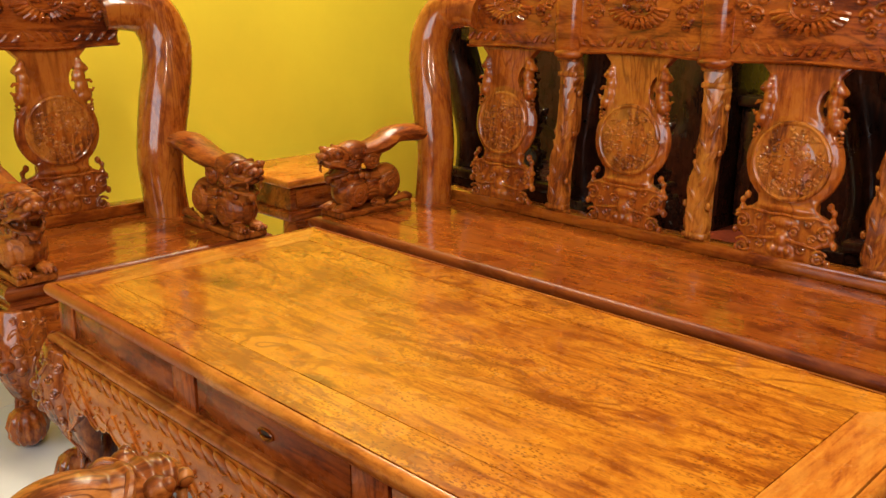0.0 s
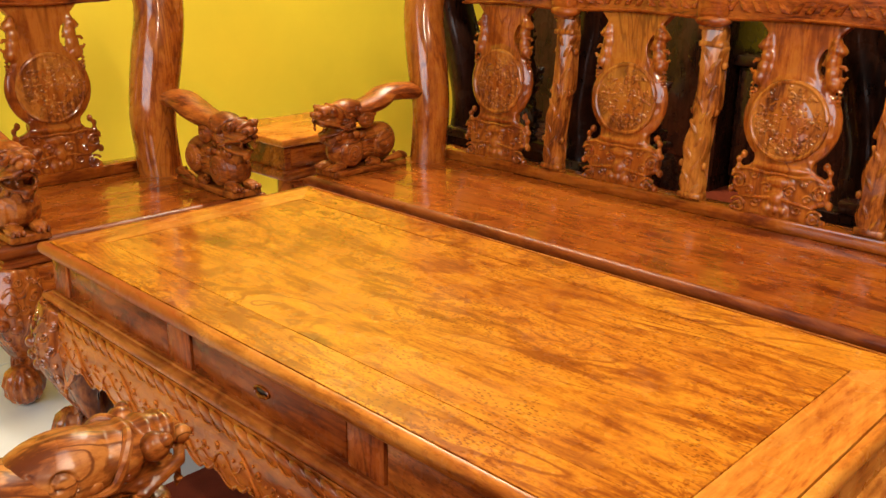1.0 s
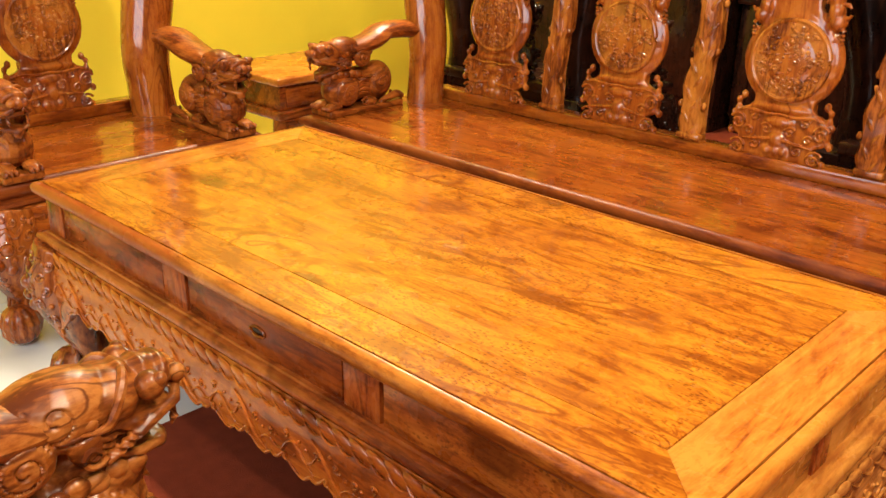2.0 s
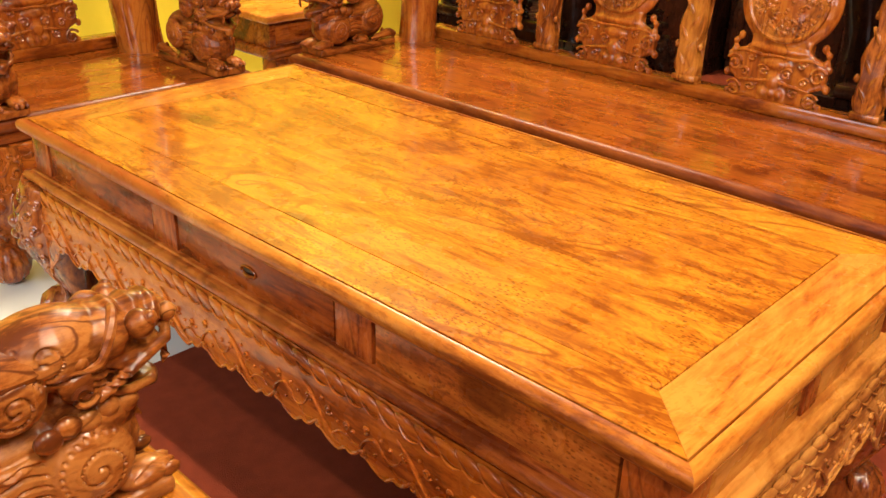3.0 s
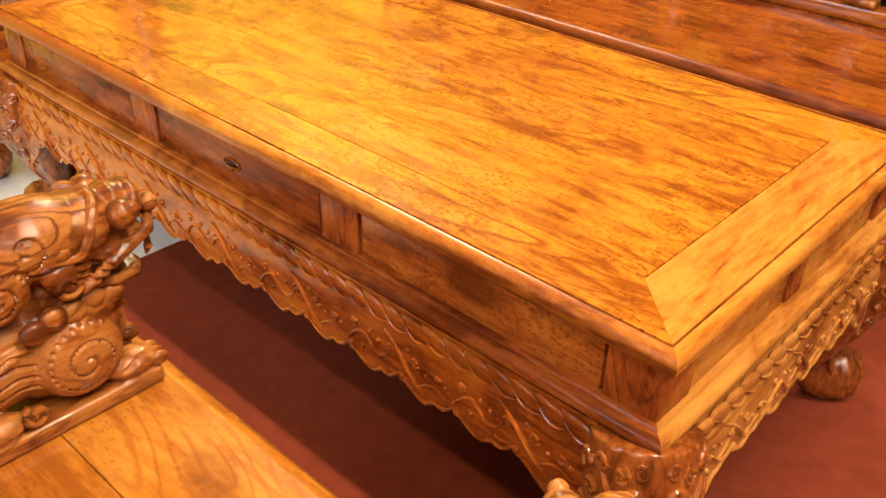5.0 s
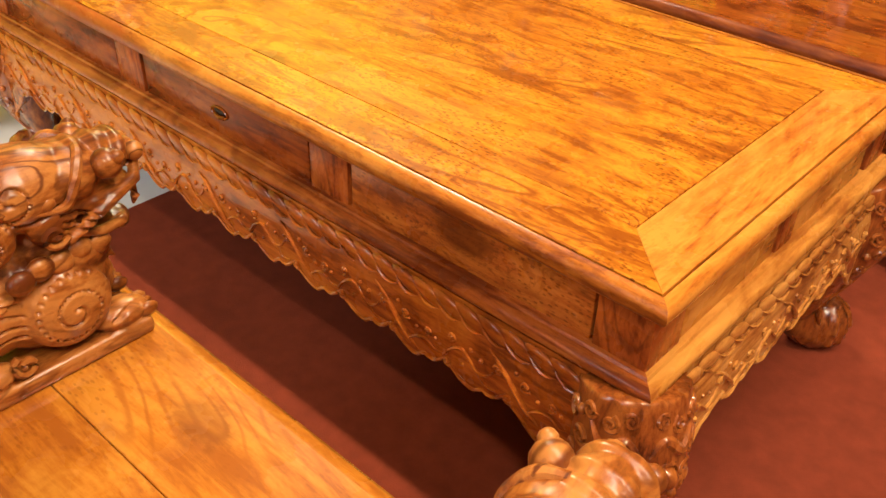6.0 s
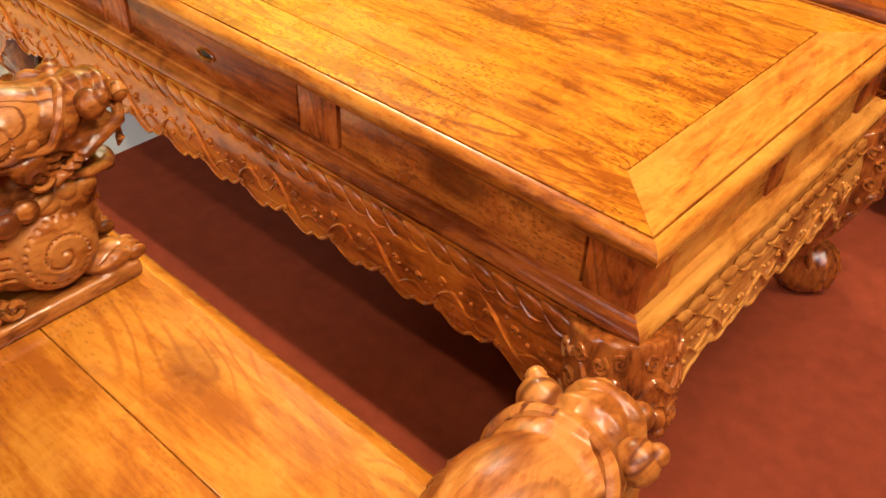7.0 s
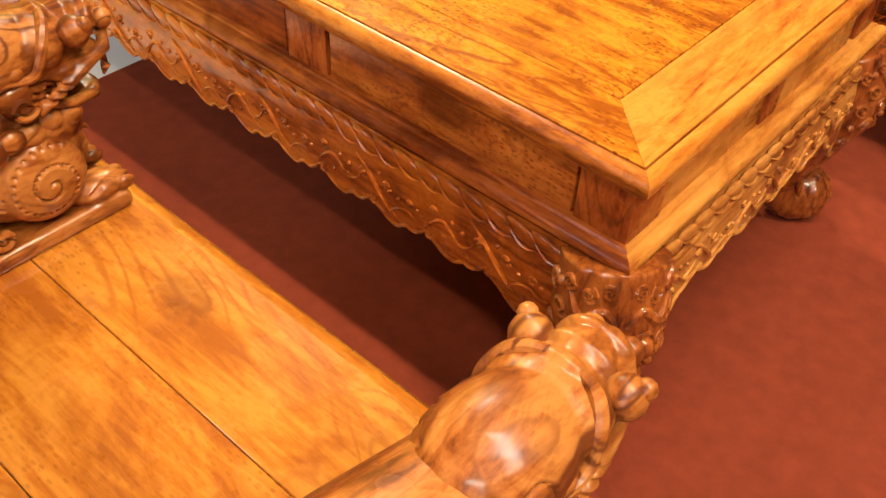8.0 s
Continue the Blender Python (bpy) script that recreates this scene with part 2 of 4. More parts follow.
def ball(bm, c, r, n=12, turn=None):
    """An ellipsoid, written vertex by vertex."""
    rr = (r, r, r) if isinstance(r, (int, float)) else r
    m = Matrix.Translation(c) @ (turn or Matrix()) @ Matrix.Diagonal((*rr, 1))
    k = max(5, n * 2 // 3)
    new_vert, new_face = bm.verts.new, bm.faces.new
    poles = [new_vert(m @ Vector((0, 0, s))) for s in (1, -1)]
    rings = []
    for i in range(1, k):
        a = math.pi * i / k
        rings.append([new_vert(m @ Vector((math.sin(a) * math.cos(b), math.sin(a) * math.sin(b), math.cos(a)))) for b in (2 * math.pi * j / n for j in range(n))])
    for j in range(n):
        q = (j + 1) % n
        new_face((poles[0], rings[0][j], rings[0][q]))
        new_face((poles[1], rings[-1][q], rings[-1][j]))
        for a, b in zip(rings, rings[1:]):
            new_face((a[j], b[j], b[q], a[q]))


def tube(bm, pts, radii, n=8, squash=(1.0, 1.0), up=(0, 0, 1)):
    """A closed tube along points; radii one or one per point; squash: width and height of its section."""
    pts = [Vector(p) for p in pts]
    k = len(pts)
    if isinstance(radii, (int, float)):
        radii = [radii] * k
    rings = []
    for i, p in enumerate(pts):
        d = (pts[min(i + 1, k - 1)] - pts[max(i - 1, 0)]).normalized()
        side = d.cross(Vector(up))
        side = side.normalized() if side.length > 1e-3 else d.cross(Vector((1, 0, 0))).normalized()
        nor = side.cross(d).normalized()
        rings.append([bm.verts.new(p + radii[i] * (math.cos(a) * squash[0] * side + math.sin(a) * squash[1] * nor)) for a in (2 * math.pi * j / n for j in range(n))])
    for a, b in zip(rings, rings[1:]):
        for j in range(n):
            bm.faces.new((a[j], a[(j + 1) % n], b[(j + 1) % n], b[j]))
    bm.faces.new(rings[0][::-1])
    bm.faces.new(rings[-1])


def spline(ctrl, n=8):
    """Catmull-Rom through control tuples of any length."""
    c = [np.array(p, float) for p in ctrl]
    c = [2 * c[0] - c[1], *c, 2 * c[-1] - c[-2]]
    out = []
    for i in range(1, len(c) - 2):
        for j in range(n):
            s = j / n
            out.append(0.5 * (2 * c[i] + (c[i + 1] - c[i - 1]) * s + (2 * c[i - 1] - 5 * c[i] + 4 * c[i + 1] - c[i + 2]) * s * s + (3 * c[i] - c[i - 1] - 3 * c[i + 1] + c[i + 2]) * s ** 3))
    out.append(c[-2])
    return out


def swept(bm, ctrl, n=10, steps=8, squash=(1, 1), up=(0, 0, 1)):
    """A tube through control rows of x, y, z, radius."""
    p = spline(ctrl, steps)
    tube(bm, [q[:3] for q in p], [float(q[3]) for q in p], n, squash, up)


def slab(bm, outline, place, depth, bevel=0.0):
    """A plate: an outline of (u, v) put into space by place(u, v, w), w from 0 to depth."""
    a = [bm.verts.new(place(u, v, 0.0)) for u, v in outline]
    if bevel:
        cu, cv = np.mean(outline, axis=0)
        b = [bm.verts.new(place(u, v, depth - bevel)) for u, v in outline]
        c = [bm.verts.new(place(u - math.copysign(min(bevel, abs(u - cu)), u - cu), v - math.copysign(min(bevel, abs(v - cv)), v - cv), depth)) for u, v in outline]
        rings = [a, b, c]
    else:
        rings = [a, [bm.verts.new(place(u, v, depth)) for u, v in outline]]
    k = len(outline)
    for r, q in zip(rings, rings[1:]):
        for j in range(k):
            bm.faces.new((r[j], r[(j + 1) % k], q[(j + 1) % k], q[j]))
    for ring in (rings[0], rings[-1]):
        f = bm.faces.new(ring)
        bmesh.ops.triangulate(bm, faces=[f], ngon_method="EAR_CLIP")


def coil(c, a, b, r, turns, start=0.0, n=12):
    """Points of a flat spiral about c in the plane of the unit vectors a and b, from outside in."""
    c, a, b = Vector(c), Vector(a), Vector(b)
    k = max(6, int(turns * n))
    return [c + r * (1 - 0.88 * i / k) * (math.cos(start + 2 * math.pi * turns * i / k) * a + math.sin(start + 2 * math.pi * turns * i / k) * b) for i in range(k + 1)]


def sculpted(bm, voxel=0.005, smooth=3, detail=None):
    """Melts overlapping forms into one carved skin; detail, a second bmesh, stays crisp on top of it."""
    me = bpy.data.meshes.new("sculpt")
    bm.to_mesh(me)
    bm.free()
    ob = new("sculpt", me)
    r = ob.modifiers.new("r", "REMESH")
    r.mode, r.voxel_size = "VOXEL", voxel
    if smooth:
        s = ob.modifiers.new("s", "SMOOTH")
        s.factor, s.iterations = 0.5, smooth
    got = bpy.data.meshes.new_from_object(ob.evaluated_get(bpy.context.evaluated_depsgraph_get()))
    bpy.data.objects.remove(ob)
    if detail:
        extra = bpy.data.meshes.new("detail")
        bmesh.ops.recalc_face_normals(detail, faces=detail.faces)
        detail.to_mesh(extra)
        detail.free()
        both = bmesh.new()
        both.from_mesh(got)
        both.from_mesh(extra)
        both.to_mesh(got)
        both.free()
    return got


def engrave(me, curves, width, depth, side=0.012):
    """Cuts grooves into a mesh along curves of (y, z), on both flanks (|x| > side); each lip is left a little proud."""
    n = len(me.vertices)
    co = np.empty(n * 3)
    me.vertices.foreach_get("co", co)
    co = co.reshape(-1, 3)
    line = np.array([p for c in curves for p in c])
    pick = np.where(np.abs(co[:, 0]) > side)[0]
    near = np.empty(len(pick))
    for i in range(0, len(pick), 4000):
        d = co[pick[i:i + 4000], None, 1:3] - line[None]
        near[i:i + 4000] = np.sqrt((d * d).sum(2).min(1))
    push = depth * np.exp(-(near / width) ** 2) - 0.12 * depth * np.exp(-((near - 2.2 * width) / width) ** 2)
    co[pick, 0] -= np.sign(co[pick, 0]) * push
    me.vertices.foreach_set("co", co.ravel())
    me.update()
    return me


def spiral(y, z, r, turns, start, way=1, n=26):
    k = int(turns * n)
    return [(y + r * (1 - 0.9 * i / k) * math.cos(start + way * 2 * math.pi * turns * i / k), z + r * (1 - 0.9 * i / k) * math.sin(start + way * 2 * math.pi * turns * i / k)) for i in range(k + 1)]


def arc(*pts):
    return [(float(a), float(b)) for a, b in spline(pts, 10)]


# ---- the room ----
WX, EX, SY, NY, RH = -1.42, 6.0, -2.8, 5.2, 3.0


def structure(name, bm, mat, label, category, smooth=False):
    ob = part(name, bm, mat, None, "", None, smooth)
    return tagged(ob, label, category, "", "structure")


bm = bmesh.new()
box(bm, WX - 0.2, WX, SY - 0.2, NY + 0.2, -0.1, RH)
structure("wall_west", bm, WALL, "smooth wall painted bright yellow behind the furniture", "wall")
bm = bmesh.new()
box(bm, WX, EX, NY, NY + 0.2, -0.1, RH)
structure("wall_north", bm, WALL, "yellow painted end wall of the showroom", "wall")
bm = bmesh.new()
box(bm, EX, EX + 0.2, SY - 0.2, NY + 0.2, -0.1, RH)
structure("wall_east", bm, DULL, "unseen side wall, kept dark brown to hold back bounced light", "wall")
bm = bmesh.new()
box(bm, WX, -0.30, SY - 0.2, SY, -0.1, RH)
box(bm, 3.10, EX, SY - 0.2, SY, -0.1, RH)
box(bm, -0.30, 3.10, SY - 0.2, SY, 2.55, RH)
box(bm, -0.30, 3.10, SY - 0.2, SY, -0.1, 0.75)
structure("wall_south", bm, DULL, "unseen front wall with a wide unglazed opening, kept dark against bounced light", "wall")
bm = bmesh.new()
box(bm, WX - 0.2, EX + 0.2, SY - 0.2, NY + 0.2, RH, RH + 0.15)
structure("ceiling", bm, CEIL, "unseen plain ceiling, kept grey to hold back bounced light", "ceiling")
bm = bmesh.new()
box(bm, WX - 0.2, EX + 0.2, SY - 0.2, NY + 0.2, -0.12, -0.006)
floor = structure("floor", bm, GROUT, "white glossy ceramic tiles with thin grey joints", "floor")
T = 0.6
me = bpy.data.meshes.new("tile")
bm = bmesh.new()
box(bm, 0.0012, T - 0.0012, 0.0012, T - 0.0012, -0.0055, 0.0, 0.0012, 1)
bm.to_mesh(me)
bm.free()
for ti in range(13):
    for tj in range(14):
        part("tile", me, TILE, floor, "", pose(WX + ti * T - 0.34, SY + tj * T + 0.05, 0), False)
bm = bmesh.new()
box(bm, -60, 60, -90, SY - 0.2, -0.3, -0.12)
structure("ground", bm, GROUND, "pale concrete ground outside the shop door", "ground")
bm = bmesh.new()
box(bm, 0.29, 5.2, -2.7, 4.6, 0.001, 0.007, 0.003, 1)
tagged(part("carpet", bm, RUG), "flat dark red carpet laid over the white tiles", "carpet")
# Added strip that darkens the white tiles showing through the bench.
bm = bmesh.new()
box(bm, -1.3, 0.285, 1.75, 4.6, 0.001, 0.007, 0.003, 1)
tagged(part("carpet", bm, RUG), "dark red strip added behind the bench to dim the tiles", "carpet")

# A body for every entry of LAMPS, the added wall brightener included.
for lx, ly, lp in LAMPS:
    lamp = thing("ceiling_lamp", pose(lx, ly, RH), "unseen long white ceiling lamp with a bright diffuser", "lamp", "ceiling lamps")
    bm = bmesh.new()
    box(bm, -0.64, 0.64, -0.08, 0.08, -0.035, 0.0, 0.006)
    part("housing", bm, METAL, lamp)
    bm = bmesh.new()
    box(bm, -0.60, 0.60, -0.05, 0.05, -0.05, -0.036, 0.005)
    part("diffuser", bm, GLOW, lamp, "glowing warm white diffuser")

# ---- carved pieces shared by the furniture ----


def apron(length, top, drop, pitch, steps=None):
    """A carved rail along x, face to -y, hanging from z = top: wavy lower edge, raised rim, vines with curled tips and beads."""
    lobes = max(2, round(length / pitch))
    pitch = length / lobes

    def low(s):
        u = (s / pitch) % 1.0
        return drop + 0.029 * math.sin(math.pi * u) ** 0.8 - 0.010 * math.exp(-((u - 0.62) / 0.09) ** 2) - 0.012 + 0.085 * max(0.0, 1.0 - min(s, length - s) / 0.085) ** 2

    def place(s, v, off=0.0):
        return Vector((s, -0.004 - 0.016 * math.sin(min(1.0, v / drop) * 2.2) - off, top - v))

    bm = bmesh.new()
    n = lobes * 14
    front, back = [], []
    rows = 6
    for i in range(n + 1):
        s = length * i / n
        front.append([bm.verts.new(place(s, low(s) * j / rows)) for j in range(rows + 1)])
        back.append([bm.verts.new(place(s, low(s) * j / rows, -0.028)) for j in (0, rows)])
    for i in range(n):
        for j in range(rows):
            bm.faces.new((front[i][j], front[i + 1][j], front[i + 1][j + 1], front[i][j + 1]))
        bm.faces.new((back[i][1], back[i + 1][1], back[i + 1][0], back[i][0]))
        bm.faces.new((front[i][rows], front[i + 1][rows], back[i + 1][1], back[i][1]))
        bm.faces.new((front[i + 1][0], front[i][0], back[i][0], back[i + 1][0]))
    for i in (0, n):
        bm.faces.new((*front[i], back[i][1], back[i][0]))
    # rim along the wavy edge
    tube(bm, [place(length * i / n, low(length * i / n) - 0.002, 0.0006) for i in range(n + 1)], 0.0030, 6)
    rnd = random.Random(int(length * 1000))

    def stroke(ctrl, r, off=0.001, taper=False):
        p = spline([(s0 + pitch * x, drop * y) for x, y in ctrl], 6)
        k_ = len(p)
        tube(bm, [place(s, v, off) for s, v in p], [(r * (0.25 + 0.75 * math.sin(math.pi * (q + 0.5) / k_)) if taper else r * (1 - 0.5 * q / k_)) for q in range(k_)], 6)

    def curl(x, y, r, turn, start):
        tube(bm, coil(place(s0 + pitch * x, drop * y, 0.0012), (turn, 0, 0), (0, 0, 1), r, 1.25, start, 14), 0.0021, 6)

    for k in range(lobes):
        s0 = k * pitch
        # hook at each cusp of the edge
        tube(bm, coil(place(s0 + 0.006, low(s0) + 0.000, 0.002), (-1, 0, 0), (0, 0, 1), 0.0075, 1.1, 3.6), 0.0028, 6)
        ball(bm, place(s0 + 0.006, low(s0) + 0.001, 0.001), 0.0045, 8)
        if k % 2:
            # long spear leaf that runs out into the edge, small curls beside it
            stroke([(-0.30, 0.36), (-0.06, 0.50), (0.18, 0.72), (0.36, 0.92), (0.52, 1.04)], 0.0036, 0.0016, True)
            stroke([(0.36, 0.92), (0.52, 0.80), (0.68, 0.76), (0.82, 0.84), (0.96, 0.82)], 0.0024)
            curl(0.30, 0.56, 0.0085, -1, 3.6)
            curl(0.70, 0.62, 0.0075, 1, 4.2)
            beads = ((0.30, 0.56), (0.50, 0.66), (0.70, 0.62), (0.84, 0.66), (0.14, 0.46))
        else:
            # running S scroll with curled ends
            stroke([(-0.02, 0.84), (0.12, 0.66), (0.28, 0.58), (0.42, 0.66), (0.56, 0.78), (0.72, 0.74), (0.82, 0.62)], 0.0030)
            curl(0.88, 0.56, 0.0080, -1, 0.2)
            curl(0.10, 0.50, 0.0075, 1, 4.6)
            stroke([(0.56, 0.78), (0.72, 0.92), (0.90, 0.90)], 0.0022)
            beads = ((0.10, 0.50), (0.42, 0.52), (0.88, 0.56), (0.30, 0.80), (0.60, 0.58))
        for x, y in beads:
            ball(bm, place(s0 + pitch * x, drop * y, 0.0005), rnd.uniform(0.0028, 0.0040), 8)
    # row of lapping leaves under the top edge
    count = max(4, round(length / 0.037))
    w = length / count
    for k in range(count):
        s = (k + 0.5) * w
        c = place(s, drop * 0.15, 0.0005)
        ball(bm, c, (w * 0.86, 0.0050, 0.0120), 12, Matrix.Rotation(radians(19), 4, "Y"))
        tube(bm, [place(s + (u - 0.5) * w * 1.1, drop * (0.155 + 0.10 * math.sin(math.pi * u * 0.8) + 0.03 * u), 0.0030) for u in (0.0, 0.25, 0.5, 0.75, 1.0)], [0.0006, 0.0018, 0.0021, 0.0018, 0.0008], 5)
    return bm


def carved_leg(height, out=0.0, fat=1.0):
    """A bowed leg at the corner x = y = 0, bulging towards +x +y: beast mask on the knee, scrolls, ball foot."""
    d = Vector((0.7071, 0.7071, 0))

    def at(o, z, side=0.0):
        return Vector((d.x * o - d.y * side, d.y * o + d.x * side, z))

    h = height
    bm = bmesh.new()
    rows = [(-0.056, h, 0.064), (-0.044, h * 0.86, 0.068), (-0.034, h * 0.70, 0.068), (-0.055, h * 0.50, 0.052), (-0.085, h * 0.33, 0.040), (-0.075, h * 0.19, 0.040), (-0.050 + out, h * 0.12, 0.044), (-0.035 + out, 0.022, 0.036)]
    rows_ = rows
    swept(bm, [(*at(o, z), r * fat) for o, z, r in rows], 14, 6, (1, 1), (1, -1, 0))
    ball(bm, at(-0.034 + out, 0.054), (0.046 * fat, 0.046 * fat, 0.054), 16)
    for k in range(-3, 4):
        tube(bm, [at(-0.034 + out + 0.047 * math.cos(0.5 * k) * math.cos(e_), 0.054 + 0.055 * math.sin(e_), 0.047 * math.sin(0.5 * k) * math.cos(e_)) for e_ in (-0.9, -0.4, 0.1, 0.6, 1.1)], [0.003, 0.0055, 0.006, 0.005, 0.003], 6)
    # shoulders running out under the aprons
    for s in (0, 1):
        rows = [(-0.215, -0.022, h * 0.745, 0.010), (-0.165, -0.020, h * 0.76, 0.020), (-0.120, -0.018, h * 0.72, 0.032), (-0.092, -0.022, h * 0.58, 0.034), (-0.082, -0.034, h * 0.40, 0.026), (-0.080, -0.045, h * 0.26, 0.018)]
        swept(bm, [((a, b, z, r) if not s else (b, a, z, r)) for a, b, z, r in rows], 10, 6)
        box(bm, *((-0.16, -0.06, -0.045, -0.002) if not s else (-0.045, -0.002, -0.16, -0.06)), h * 0.76, h * 0.995)
        def face(a, z, o=0.0):
            return Vector((a, o, z)) if not s else Vector((o, a, z))

        for a, z, q, st_ in ((-0.070, 0.92, 0.016, 0.0), (-0.105, 0.90, 0.015, 2.0), (-0.140, 0.89, 0.013, 4.0), (-0.085, 0.80, 0.014, 1.0), (-0.118, 0.80, 0.012, 3.0), (-0.100, 0.66, 0.013, 2.5)):
            tube(bm, coil(face(a, h * z, 0.002), face(1, 0), (0, 0, 1), q, 1.4, st_, 12), 0.0045, 6)
        for a, z in ((-0.050, 0.95), (-0.088, 0.86), (-0.128, 0.84), (-0.150, 0.93), (-0.104, 0.73)):
            ball(bm, face(a, h * z, 0.0), (0.008, 0.008, 0.008), 8)
    # beast mask and curls laid on the knee
    zs = [z / h for _, z, _ in reversed(rows_)]
    cs, rs = [o for o, _, _ in reversed(rows_)], [r * fat for _, _, r in reversed(rows_)]
    fine = bmesh.new()

    def knee(phi, z, lift=0.0):
        c, r = np.interp(z, zs, cs), np.interp(z, zs, rs) + lift
        return at(c + r * math.cos(phi), h * z, r * math.sin(phi))

    ball(fine, knee(0, 0.67, 0.004), (0.019, 0.019, 0.016), 14)
    for k in range(5):
        ball(fine, knee(0, 0.56 - 0.055 * k, 0.001), (0.012 - 0.001 * k, 0.012 - 0.001 * k, 0.011), 10)
    for s in (-1, 1):
        ball(fine, knee(0.40 * s, 0.78, 0.002), 0.0150, 14)
        ring = [knee(0.40 * s + 0.25 * math.cos(a), 0.78 + 0.05 * math.sin(a), 0.002) for a in (2 * math.pi * i / 14 for i in range(15))]
        tube(fine, ring, 0.0034, 6)
        ball(fine, knee(0.42 * s, 0.63, 0.0), 0.0150, 12)
        for pts, r in ((((0.08, 0.86), (0.35, 0.91), (0.70, 0.86), (0.98, 0.93)), 0.0075), (((0.16, 0.58), (0.42, 0.54), (0.75, 0.60), (0.98, 0.72)), 0.0062), (((0.22, 0.48), (0.45, 0.38), (0.40, 0.28), (0.60, 0.20)), 0.0055), (((0.70, 0.52), (0.88, 0.42), (0.75, 0.30)), 0.0055), (((0.9, 0.36), (1.1, 0.28), (0.95, 0.18)), 0.0050)):
            q = spline(pts, 5)
            tube(fine, [knee(a * s, z, 0.001) for a, z in q], [r * (0.35 + 0.65 * math.sin(math.pi * (i + 0.7) / (len(q) + 0.4))) for i in range(len(q))], 7)
        for phi, z, r in ((0.82, 0.77, 0.0165), (1.18, 0.85, 0.014), (1.14, 0.68, 0.0155), (1.42, 0.76, 0.013), (0.98, 0.56, 0.0135), (1.32, 0.57, 0.012), (0.62, 0.95, 0.011), (0.28, 0.975, 0.009), (1.02, 0.96, 0.010), (0.98, 0.46, 0.011), (1.45, 0.92, 0.011)):
            n_ = 18
            tube(fine, [knee(phi * s + r * (1 - 0.85 * i / n_) * math.cos(9.4 * i / n_ + phi * 3) / 0.068 * s, z + r * (1 - 0.85 * i / n_) * math.sin(9.4 * i / n_ + phi * 3) / h, 0.001) for i in range(n_ + 1)], 0.0036, 6)
        for phi, z in ((0.62, 0.70), (0.95, 0.66), (1.25, 0.93), (0.70, 0.46), (0.20, 0.74), (1.2, 0.49), (0.55, 0.54), (1.5, 0.66)):
            ball(fine, knee(phi * s, z), 0.0072, 8)
    return sculpted(bm, 0.0040, 2, fine)


